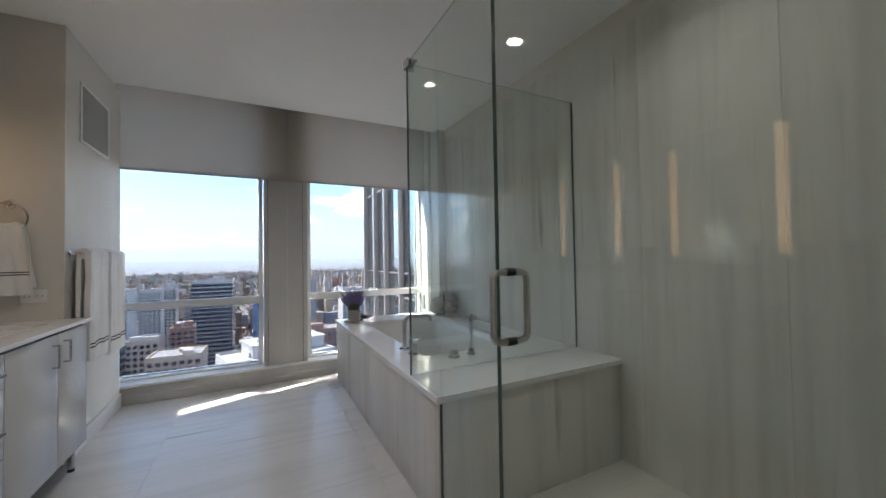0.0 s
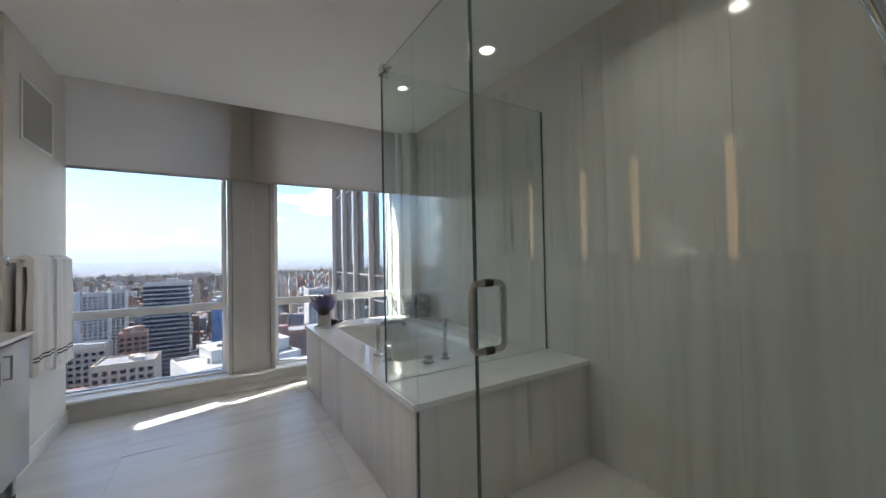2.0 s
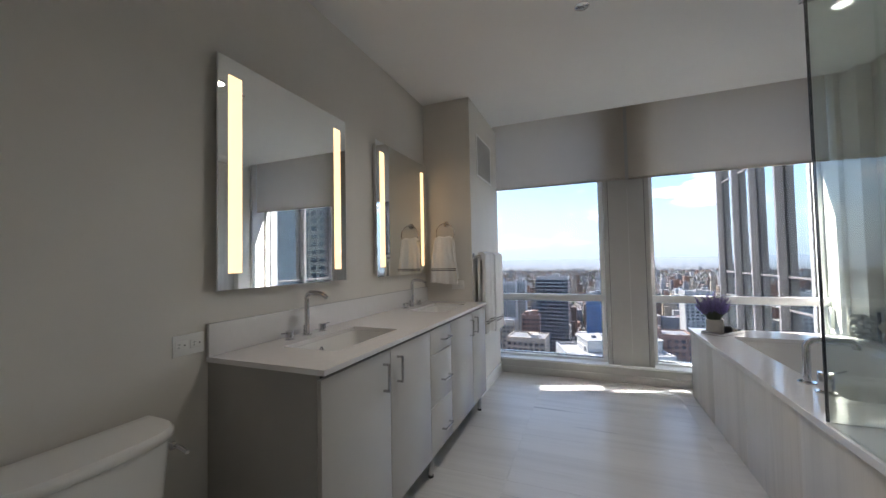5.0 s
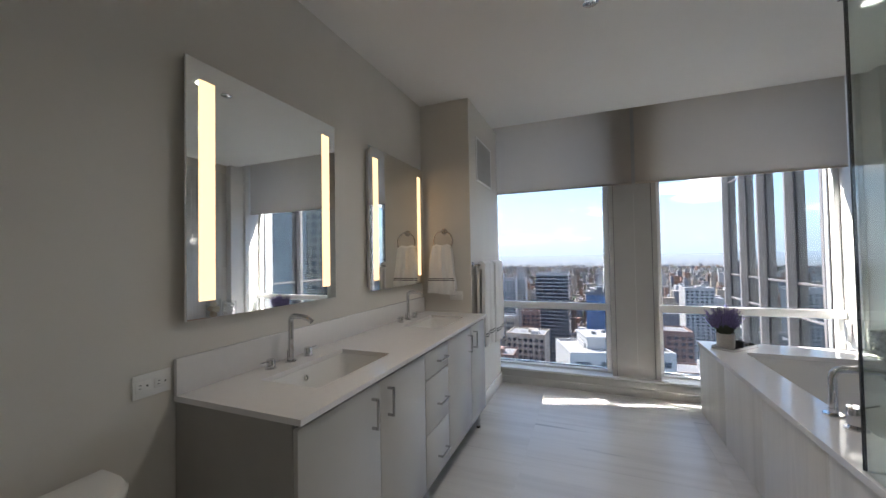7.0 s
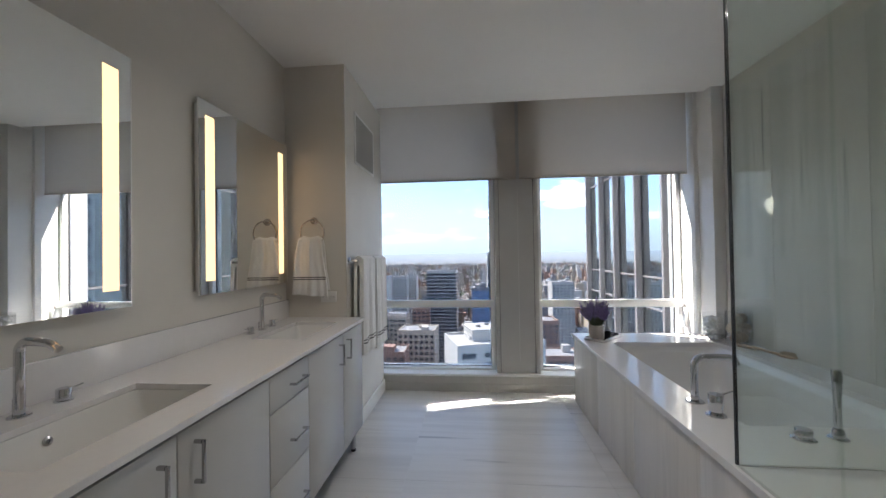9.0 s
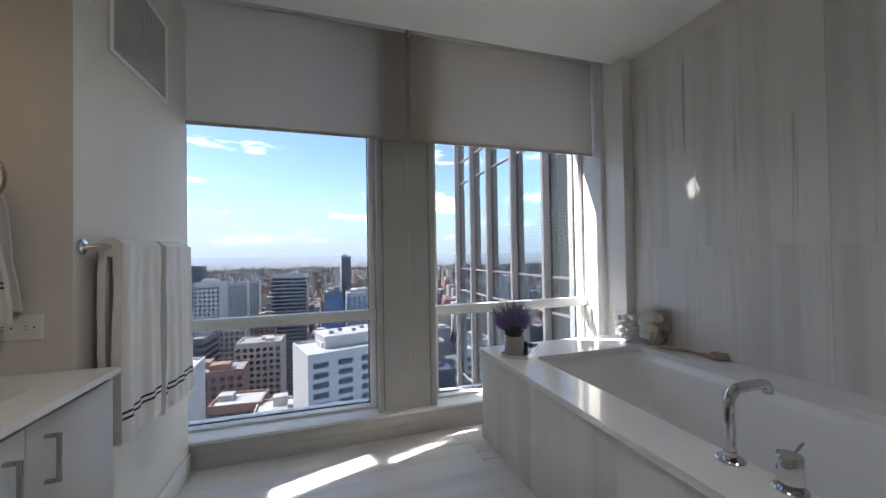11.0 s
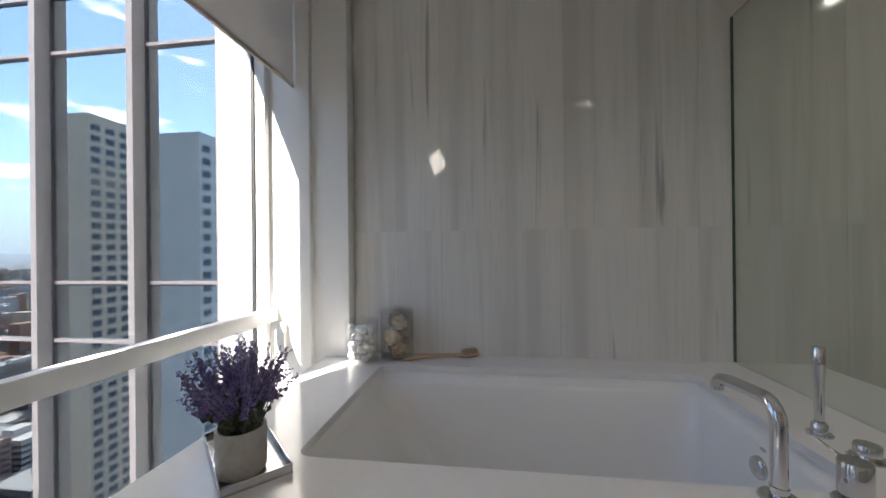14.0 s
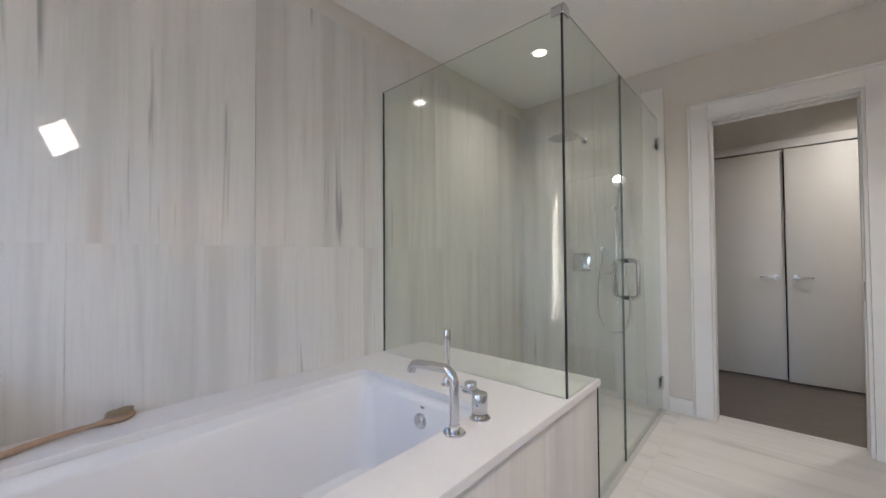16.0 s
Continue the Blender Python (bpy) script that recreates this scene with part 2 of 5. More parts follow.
def blind_fabric():
    m = material("roller_blind_fabric", (0.56, 0.52, 0.465), 0.9, tint=(0.50, 0.465, 0.415), grain=0.4, scale=3, bump=0.12, bump_scale=900)
    t = m.node_tree
    b = t.nodes["Principled BSDF"]
    tl, mix = t.nodes.new("ShaderNodeBsdfTranslucent"), t.nodes.new("ShaderNodeMixShader")
    tl.inputs["Color"].default_value = (0.60, 0.51, 0.42, 1)
    mix.inputs[0].default_value = 0.41
    out = t.nodes["Material Output"]
    t.links.new(b.outputs[0], mix.inputs[1])
    t.links.new(tl.outputs[0], mix.inputs[2])
    t.links.new(mix.outputs[0], out.inputs[0])
    return m


BLIND = blind_fabric()
CLOSET_PAINT = material("satin_closet_paint", (0.70, 0.69, 0.66), 0.5, tint=(0.65, 0.64, 0.61), grain=0.4, scale=2, bump=0.04, bump_scale=180)
TOWEL = material("white_terry", (0.84, 0.83, 0.815), 0.95, tint=(0.77, 0.76, 0.745), grain=0.4, scale=60, bump=0.9, bump_scale=420)
STRIPE = material("dark_stripe", (0.03, 0.03, 0.04), 0.9)


# mesh helpers
def box(bm, x0, x1, y0, y1, z0, z1, bevel=0.0, seg=2):
    r = bmesh.ops.create_cube(bm, size=1)
    vs = r["verts"]
    for v in vs:
        v.co = Vector((x0 + (v.co.x + 0.5) * (x1 - x0), y0 + (v.co.y + 0.5) * (y1 - y0), z0 + (v.co.z + 0.5) * (z1 - z0)))
    if bevel:
        es = list({e for v in vs for e in v.link_edges})
        bmesh.ops.bevel(bm, geom=es, offset=bevel, segments=seg, profile=0.5, affect="EDGES")
    return bm


def boxes(*dims, bevel=0.0):
    bm = bmesh.new()
    for d in dims:
        box(bm, *d, bevel=bevel)
    return bm


def rod(bm, a, b, r0, r1=None, seg=20):
    """A straight bar from a to b."""
    a, b = Vector(a), Vector(b)
    turn = (b - a).to_track_quat("Z", "Y").to_matrix().to_4x4()
    bmesh.ops.create_cone(bm, cap_ends=True, segments=seg, radius1=r0, radius2=r0 if r1 is None else r1, depth=(b - a).length, matrix=Matrix.Translation((a + b) / 2) @ turn)
    return bm


def lathe(bm, profile, centre=(0, 0, 0), seg=32, turn=None):
    """A turned shape: rows of radius and height."""
    rings = []
    m = Matrix.Translation(centre) @ (turn or Matrix())
    for r, h in profile:
        rings.append([bm.verts.new(m @ Vector((max(r, 1e-4) * math.cos(2 * math.pi * k / seg), max(r, 1e-4) * math.sin(2 * math.pi * k / seg), h))) for k in range(seg)])
    for a, b in zip(rings, rings[1:]):
        for k in range(seg):
            bm.faces.new((a[k], a[(k + 1) % seg], b[(k + 1) % seg], b[k]))
    bmesh.ops.recalc_face_normals(bm, faces=bm.faces)
    return bm


def tube(bm, points, r, seg=14, loop=False):
    """A round bar along points."""
    ps = [Vector(p) for p in points]
    n = len(ps)
    rings, side = [], None
    for i, p in enumerate(ps):
        if loop:
            d = (ps[(i + 1) % n] - ps[i - 1]).normalized()
        else:
            d = (ps[min(i + 1, n - 1)] - ps[max(i - 1, 0)]).normalized()
        if side is None:
            side = d.orthogonal().normalized()
        side = (side - d * side.dot(d)).normalized()
        up = d.cross(side)
        rr = r[i] if isinstance(r, (list, tuple)) else r
        rings.append([bm.verts.new(p + rr * (math.cos(2 * math.pi * k / seg) * side + math.sin(2 * math.pi * k / seg) * up)) for k in range(seg)])
    pairs = list(zip(rings, rings[1:])) + ([(rings[-1], rings[0])] if loop else [])
    for a, b in pairs:
        for k in range(seg):
            bm.faces.new((a[k], a[(k + 1) % seg], b[(k + 1) % seg], b[k]))
    if not loop:
        bm.faces.new(rings[0][::-1])
        bm.faces.new(rings[-1])
    bmesh.ops.recalc_face_normals(bm, faces=bm.faces)
    return bm


def arc(centre, r, a0, a1, u, v, n=10):
    c, u, v = Vector(centre), Vector(u), Vector(v)
    return [c + r * (math.cos(radians(a0 + (a1 - a0) * k / n)) * u + math.sin(radians(a0 + (a1 - a0) * k / n)) * v) for k in range(n + 1)]


def mesh_of(name, bm, mat, smooth=40):
    me = bpy.data.meshes.new(name)
    bm.to_mesh(me)
    bm.free()
    me.materials.append(mat)
    if smooth:
        for p in me.polygons:
            p.use_smooth = True
        me.set_sharp_from_angle(angle=radians(smooth))
    return me


def part(name, bm, mat, parent=None, label="", smooth=40):
    ob = new(name, mesh_of(name, bm, mat, smooth))
    ob.parent = parent
    if label:
        tagged(ob, label)
    return ob


def thing(name, label, category, group="", at=(0, 0, 0)):
    ob = new(name)
    ob.empty_display_size = 0.05
    ob.matrix_world = Matrix.Translation(at)
    return tagged(ob, label, category, group)


def setting(name, bm, mat, label, category, smooth=30):
    return tagged(part(name, bm, mat, None, "", smooth), label, category, kind="structure")


def piece(name, me, parent, m):
    ob = new(name, me)
    ob.parent = parent
    ob.matrix_basis = m
    return ob


# the room: walls run along x and y
XL, XR, YD, YS, YW, H = -1.45, 2.045, 0.045, -0.09, 4.30, 2.74
floor = setting("floor", boxes((XL - 0.2, XR + 0.2, YS, YW + 0.12, -0.25, -0.0025)), GROUT, "pale grout bed under the stone floor tiles", "floor")
hall_floor = setting("hall_floor", boxes((-2.6, 2.6, -1.9, YS, -0.25, -0.006)), DARK_WOOD, "dark grey-brown wood floor of the hallway", "floor")
setting("ceiling", boxes((XL - 0.2, XR + 0.2, YS, 3.925, H, H + 0.25), (XL - 0.2, XR + 0.2, 3.925, YW + 0.3, H + 0.16, H + 0.25)), CEILING, "smooth white painted bathroom ceiling", "ceiling")
setting("hall_ceiling", boxes((-2.6, 2.6, -1.9, YS, H, H + 0.25)), CEILING, "white painted hallway ceiling", "ceiling")
setting("wall_west", boxes((XL - 0.2, XL, YS, 3.10, 0, H)), PAINT, "warm greige painted wall behind the vanity", "wall")
setting("wall_chase", boxes((XL - 0.2, -0.995, 3.10, 4.118, 0, H), (XL - 0.2, -1.19, 4.118, YW + 0.12, 0, H + 0.16)), PAINT, "greige painted chase wall beside the window", "wall")
setting("wall_east", boxes((XR + 0.003, XR + 0.25, YS, YW + 0.12, 0, H), (XR + 0.003, XR + 0.25, 3.926, YW + 0.12, H + 0.0005, H + 0.159)), PAINT, "painted wall above the stone tiles", "wall")
setting("wall_south", boxes((XL, -0.29, YS, YD, 0, H), (0.485, XR + 0.003, YS, YD, 0, H), (-0.29, 0.485, YS, YD, 2.235, H)), PAINT, "greige painted wall around the doorway", "wall")
setting("wall_pier", boxes((1.955, XR + 0.003, 3.82, YW + 0.1, 0, H), (1.955, XR + 0.0025, 3.926, YW + 0.1, H + 0.0005, H + 0.159), bevel=0.004), WHITE, "narrow white painted pier beside the window", "wall")
setting("wall_hall", boxes((-2.6, -0.62, -1.60, -1.45, 0, H), (0.80, 2.6, -1.60, -1.45, 0, H), (-0.62, 0.80, -1.60, -1.45, 2.25, H), (-2.75, -2.6, -1.9, YS, 0, H), (2.6, 2.75, -1.9, YS, 0, H), (-2.6, XL - 0.2005, YS - 0.0, YS + 0.12, 0, H), (XR + 0.2505, 2.6, YS, YS + 0.12, 0, H), (-2.75, 2.75, -2.0, -1.9, 0, H)), PAINT, "greige painted hallway walls", "wall")

# trim
setting("baseboard_chase", boxes((-0.994, -0.978, 3.115, 4.11, 0.0, 0.115), bevel=0.003), WHITE, "white painted baseboard on the chase wall", "baseboard")
setting("baseboard_west", boxes((XL + 0.001, XL + 0.016, YD + 0.02, 0.99, 0.0, 0.115), bevel=0.003), WHITE, "white painted baseboard beside the vanity", "baseboard")
setting("baseboard_south", boxes((0.614, 0.768, YD + 0.001, YD + 0.016, 0.0, 0.115), (XL + 0.02, -0.42, YD + 0.001, YD + 0.016, 0.0, 0.115), bevel=0.003), WHITE, "white painted baseboard beside the doorway", "baseboard")
JL, JR, JT = -0.29, 0.485, 2.235
casing = setting("door_casing", boxes((JR, JR + 0.11, YD + 0.001, YD + 0.017, 0, JT + 0.11), (JL - 0.11, JL, YD + 0.001, YD + 0.017, 0, JT + 0.11), (JL + 0.0005, JR - 0.0005, YD + 0.001, YD + 0.017, JT, JT + 0.11), bevel=0.003), WHITE, "white painted flat door casing", "door casing")
part("outer_bead", boxes((JR + 0.111, JR + 0.127, YD + 0.001, YD + 0.026, 0, JT + 0.127), (JL - 0.127, JL - 0.111, YD + 0.001, YD + 0.026, 0, JT + 0.127), (JL - 0.1105, JR + 0.1105, YD + 0.001, YD + 0.026, JT + 0.111, JT + 0.127), bevel=0.003), WHITE, casing)
setting("door_jamb", boxes((JR - 0.018, JR - 0.0005, YS, YD, 0, JT - 0.015), (JL + 0.0005, JL + 0.018, YS, YS + 0.042, 0, JT - 0.015), (JL + 0.0005, JL + 0.018, YD - 0.042, YD, 0, JT - 0.015), (JL, JR, YS, YS + 0.042, JT - 0.0145, JT - 0.0005), (JL, JR, YD - 0.042, YD, JT - 0.0145, JT - 0.0005), bevel=0.002), WHITE, "white painted door jamb with a pocket slot", "door jamb")
pocket = thing("pocket_door", "white pocket door pushed back into the wall", "door")
part("leaf", boxes((-0.95, JL + 0.012, -0.040, -0.005, 0.01, JT - 0.02), bevel=0.002), WHITE, pocket)
part("edge_pull", boxes((JL + 0.0122, JL + 0.018, -0.032, -0.012, 0.93, 1.05), bevel=0.002), NICKEL, pocket, "brushed metal edge pull")
setting("threshold", boxes((JL + 0.018, JR - 0.018, YS - 0.012, YS + 0.006, -0.01, 0.004), bevel=0.002), FLOOR_TILE, "pale stone threshold strip", "threshold")

# window wall: curb, sill, header, central pier
setting("window_curb", boxes((-1.186, 1.954, 4.125, 4.42, 0, 0.148), bevel=0.003), FRAME, "grey metal curb below the windows", "window curb")
setting("window_curb_base", boxes((-0.977, 1.954, 4.115, 4.1245, 0, 0.075), bevel=0.002), FRAME, "grey metal base strip of the window curb", "window curb")
setting("window_sill", boxes((-0.994, 1.954, 4.108, 4.119, 0.149, 0.170), (-1.186, 1.954, 4.1192, 4.325, 0.149, 0.170), bevel=0.003), FRAME_WHITE, "pale metal window sill", "window sill")
setting("window_header", boxes((-1.186, 1.954, 4.26, 4.42, 2.885, H + 0.16)), FRAME, "metal window header behind the blinds", "window header")
pier = setting("window_pier", boxes((0.170, 0.500, 4.150, 4.42, 0.171, H + 0.15), bevel=0.002), FRAME, "grey metal clad pier between the windows", "window pier")
for x0, x1 in ((0.128, 0.166), (0.504, 0.545)):
    part("cover_strip", boxes((x0, x1, 4.146, 4.41, 0.171, H + 0.15), bevel=0.002), FRAME, pier)
for x0, x1 in ((0.1662, 0.1698), (0.5002, 0.5038)):
    part("joint", boxes((x0, x1, 4.156, 4.40, 0.171, H + 0.15)), GASKET, pier)
seam = bmesh.new()
for k in range(60):
    rod(seam, (0.352 + 0.0012 * math.sin(k), 4.1497, 0.30 + 0.028 * k), (0.352 + 0.0012 * math.sin(k + 1), 4.1497, 0.318 + 0.028 * k), 0.0016, seg=6)
part("stitched_seam", seam, FRAME_WHITE, pier)


def window(name, x0, x1, label):
    """A fixed window in a pale metal frame with a rail at hip height."""
    win = setting(name, boxes((x0, x0 + 0.040, 4.25, 4.40, 0.171, 2.88), (x1 - 0.040, x1, 4.25, 4.40, 0.171, 2.88), (x0 + 0.0405, x1 - 0.0405, 4.25, 4.40, 0.171, 0.190), (x0 + 0.0405, x1 - 0.0405, 4.25, 4.40, 2.84, 2.88), bevel=0.003), FRAME_WHITE, label, "window")
    a, b = x0 + 0.041, x1 - 0.041
    part("gasket", boxes((a, a + 0.008, 4.306, 4.320, 0.191, 2.83), (b - 0.008, b, 4.306, 4.320, 0.191, 2.83), (a + 0.009, b - 0.009, 4.310, 4.3205, 0.191, 0.197)), GASKET, win)
    pane = part("pane", boxes((a + 0.009, b - 0.009, 4.314, 4.320, 0.198, 2.835)), WINDOW_GLASS, win)
    pane.visible_shadow = False
    part("rail", boxes((x0 + 0.002, x1 - 0.002, 4.205, 4.249, 0.806, 0.876), bevel=0.004), FRAME_WHITE, win)
    part("jamb_cover", boxes((x0 - 0.004, x0 - 0.001, 4.16, 4.41, 0.171, 2.55)), FRAME_WHITE, win)
    return win


window("window_1", -1.18, 0.124, "fixed city-view window with a hip-height rail")
window("window_2", 0.549, 1.915, "fixed window with a hip-height rail behind the tub")
setting("window_reveal", boxes((1.917, 1.9545, 4.02, 4.42, 0.171, H + 0.15), bevel=0.003), WHITE, "white window reveal board beside the pier", "window reveal")
part("brace", boxes((1.885, 1.912, 4.155, 4.20, 0.62, 0.80), bevel=0.003), FRAME_WHITE, bpy.data.objects["window_2"])
# projecting fin of the own tower: unseen, added to shape the incoming sun
setting("outer_fin", boxes((0.47, 0.545, 4.53, 4.80, -6, 8), (0.485, 0.53, 4.43, 4.535, -2.6, -2.4), (0.485, 0.53, 4.43, 4.535, 4.4, 4.6)), FRAME_WHITE, "unseen pale metal fin added to shape the sunlight", "facade fin")
setting("outer_wall", boxes((-14, -1.19, 4.425, 4.45, -60, 20), (-1.19, 1.9545, 4.43, 4.45, -60, 0.15), (-1.19, 1.9545, 4.43, 4.45, 2.89, 20)), FRAME, "tower wall around the windows", "facade")


# unseen blade, added to keep direct sun off the floor by window_1
setting("outer_blade", boxes((-1.66, -1.58, 4.452, 5.32, -60, 20), bevel=0.01), FRAME_WHITE, "unseen deep metal blade added to block sun at the city window", "facade fin")


def roller_blind(x0, x1, label, chain=False):
    b = thing("roller_blind", label, "blind", "blinds above the windows", at=((x0 + x1) / 2, 4.10, 2.06))
    base = -Vector(((x0 + x1) / 2, 4.10, 2.06))

    def moved(bm):
        bmesh.ops.translate(bm, verts=bm.verts, vec=base)
        return bm

    bm = bmesh.new()
    n = 24
    rows = []
    for i in range(n + 1):
        x = x0 + (x1 - x0) * i / n
        rows.append([bm.verts.new((x, 4.100 + 0.0015 * math.sin(3 * math.pi * i / n) + dy, z)) for z, dy in ((2.078, 0), (2.45, 0.001), (2.85, 0.002))])
    for a, c in zip(rows, rows[1:]):
        for k in range(2):
            bm.faces.new((a[k], c[k], c[k + 1], a[k + 1]))
    fabric = part("fabric", moved(bm), BLIND, b)
    part("bottom_bar", moved(boxes((x0, x1, 4.093, 4.107, 2.056, 2.078), bevel=0.004)), BLIND, b, "fabric-wrapped bottom bar")
    part("roller", moved(rod(bmesh.new(), (x0, 4.125, 2.845), (x1, 4.125, 2.845), 0.03)), FRAME_WHITE, b)
    if chain:
        part("chain", moved(tube(bmesh.new(), [(x1 + 0.008, 4.092, 2.88 - 0.05 * k) for k in range(17)], 0.0018, 6)), FRAME_WHITE, b, "white bead chain")
    return b


roller_blind(-1.03, 0.335, "grey fabric roller blind half lowered over the window")
roller_blind(0.367, 1.905, "grey fabric roller blind half lowered above the tub", True)


# vanity
def pull(parent, centre, along, length=0.115, stand=0.028, mat=SATIN_CHROME):
    """A square-section bow handle."""
    c, a = Vector(centre), Vector(along)
    w = 0.0045
    ends = [c - a * length / 2, c + a * length / 2]
    bm = bmesh.new()
    lo = [min(ends[0][k], ends[1][k]) - w for k in range(3)]
    hi = [max(ends[0][k], ends[1][k]) + w for k in range(3)]
    box(bm, c.x + stand - w, c.x + stand + w, lo[1], hi[1], lo[2], hi[2], 0.0015)
    for e in ends:
        box(bm, c.x, c.x + stand - w - 0.0002, e.y - w, e.y + w, e.z - w, e.z + w)
    return part("handle", bm, mat, parent, "polished metal bow handle")


def cabinet(name, y0, y1, fronts, label):
    """A floor cabinet; fronts are rows of part name, y0, y1, z0, z1, handle centre y, z and its run."""
    c = thing(name, label, "cabinet", "vanity cabinets along the wall", at=(-1.17, (y0 + y1) / 2, 0.0))
    base = Vector((1.17, -(y0 + y1) / 2, 0))
    a, b = y0 + 0.0015, y1 - 0.0015
    bm = boxes((XL + 0.004, -0.907, a, b, 0.138, 0.156), (XL + 0.004, XL + 0.016, a, b, 0.1561, 0.879), (-0.921, -0.907, a, b, 0.1561, 0.879), (XL + 0.0161, -0.9211, a, a + 0.016, 0.1561, 0.879), (XL + 0.0161, -0.9211, b - 0.016, b, 0.1561, 0.879))
    bmesh.ops.translate(bm, verts=bm.verts, vec=base)
    part("body", bm, SHADED_CARCASS, c, "cabinet carcass blackened as shade in the door gaps")
    for pn, a, b, z0, z1, hy, hz, run in fronts:
        bm = boxes((-0.904, -0.885, a + 0.002, b - 0.002, z0, z1), bevel=0.0015)
        bmesh.ops.translate(bm, verts=bm.verts, vec=base)
        f = part(pn, bm, LACQUER, c)
        h = pull(f, (-0.885, hy, hz), run)
        h.data.transform(Matrix.Translation(base))
    return c


UP, ALONG = (0, 0, 1), (0, 1, 0)
left_cab = cabinet("vanity_cabinet", 1.018, 1.915, (("door", 1.0, 1.467, 0.14, 0.862, 1.405, 0.752, UP), ("door", 1.467, 1.915, 0.14, 0.862, 1.530, 0.757, UP)), "pale grey lacquered vanity cabinet with two closed doors")
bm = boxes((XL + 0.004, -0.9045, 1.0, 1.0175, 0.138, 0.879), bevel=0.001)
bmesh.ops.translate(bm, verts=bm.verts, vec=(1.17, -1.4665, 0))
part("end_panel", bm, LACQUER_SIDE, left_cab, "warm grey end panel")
cabinet("drawer_cabinet", 1.915, 2.255, (("drawer", 1.915, 2.255, 0.14, 0.417, 2.135, 0.245, ALONG), ("drawer", 1.915, 2.255, 0.421, 0.713, 2.135, 0.542, ALONG), ("drawer", 1.915, 2.255, 0.717, 0.862, 2.135, 0.785, ALONG)), "pale grey lacquered cabinet with three closed drawers")
cabinet("vanity_cabinet", 2.255, 3.092, (("door", 2.255, 2.722, 0.14, 0.862, 2.660, 0.752, UP), ("door", 2.722, 3.092, 0.14, 0.862, 2.785, 0.757, UP)), "pale grey lacquered vanity cabinet beside the chase wall")
leg0 = None
for x in (-0.925, -1.36):
    for y in (1.05, 1.98, 3.0):
        if leg0 is None:
            leg0 = thing("cabinet_leg", "square chrome leg under the vanity", "furniture leg", "vanity legs", at=(x, y, 0))
            part("post", boxes((-0.014, 0.014, -0.014, 0.014, 0.016, 0.1375), bevel=0.002), CHROME, leg0)
            part("foot", rod(bmesh.new(), (0, 0, 0), (0, 0, 0.0155), 0.017), BLACK, leg0, "black levelling foot")
        else:
            copy_thing(leg0, pose(x, y, 0))

SINKS = ((1.225, 1.745), (2.415, 2.920))
SX0, SX1 = -1.288, -0.995
ys = [0.994, SINKS[0][0], SINKS[0][1], SINKS[1][0], SINKS[1][1], 3.098]
counter = tagged(part("vanity_countertop", boxes((XL + 0.003, SX0, ys[0], ys[5], 0.880, 0.900), (SX1, -0.866, ys[0], ys[5], 0.880, 0.900), (SX0, SX1, ys[0], ys[1], 0.880, 0.900), (SX0, SX1, ys[2], ys[3], 0.880, 0.900), (SX0, SX1, ys[4], ys[5], 0.880, 0.900)), QUARTZ), "white quartz vanity countertop with two sink cutouts", "countertop")
tagged(part("backsplash", boxes((XL + 0.003, XL + 0.021, 0.994, 3.098, 0.901, 1.030), bevel=0.0015), QUARTZ), "white quartz backsplash along the vanity wall", "backsplash")


def rounded(x0, x1, y0, y1, r, z, n=6):
    out = []
    for cx, cy, a in ((x1 - r, y1 - r, 0), (x0 + r, y1 - r, 90), (x0 + r, y0 + r, 180), (x1 - r, y0 + r, 270)):
        for k in range(n + 1):
            t = radians(a + 90 * k / n)
            out.append(Vector((cx + r * math.cos(t), cy + r * math.sin(t), z)))
    return out


def basin(bm, rings):
    """A shell through rings of equal length, closed at the last one."""
    made = [[bm.verts.new(p) for p in ring] for ring in rings]
    n = len(made[0])
    for a, b in zip(made, made[1:]):
        for k in range(n):
            bm.faces.new((a[k], a[(k + 1) % n], b[(k + 1) % n], b[k]))
    bm.faces.new(made[-1])
    bmesh.ops.recalc_face_normals(bm, faces=bm.faces)
    bmesh.ops.reverse_faces(bm, faces=bm.faces)
    return bm


def faucet_set(y, group):
    f = thing("faucet", "polished chrome three-hole faucet with two lever handles", "faucet", group, at=(-1.372, y, 0.9))
    pts = [Vector((0, 0, 0.004)), Vector((0, 0, 0.17))] + arc((0.03, 0, 0.185), 0.03, 180, 90, (1, 0, 0), (0, 0, 1), 8) + [Vector((0.075, 0, 0.213)), Vector((0.10, 0, 0.208)), Vector((0.125, 0, 0.192))]
    part("spout", tube(bmesh.new(), pts, [0.0125] * (len(pts) - 3) + [0.0122, 0.0118, 0.011], 18), CHROME, f)
    part("flange", lathe(bmesh.new(), ((0, 0), (0.026, 0), (0.026, 0.003), (0.023, 0.006), (0, 0.006)), seg=28), CHROME, f)
    part("lift_rod", rod(bmesh.new(), (-0.02, 0, 0.004), (-0.02, 0, 0.05), 0.003, seg=8), CHROME, f)
    for d in (-0.117, 0.113):
        h = part("handle", lathe(bmesh.new(), ((0, 0), (0.024, 0), (0.024, 0.004), (0.019, 0.006), (0.019, 0.038), (0.017, 0.041), (0, 0.041)), centre=(0, d, 0), seg=28), CHROME, f)
        s = 1 if d > 0 else -1
        part("lever", rod(bmesh.new(), (0, d + s * 0.012, 0.033), (0.004, d + s * 0.055, 0.037), 0.0035, 0.003, 10), CHROME, h)
    return f


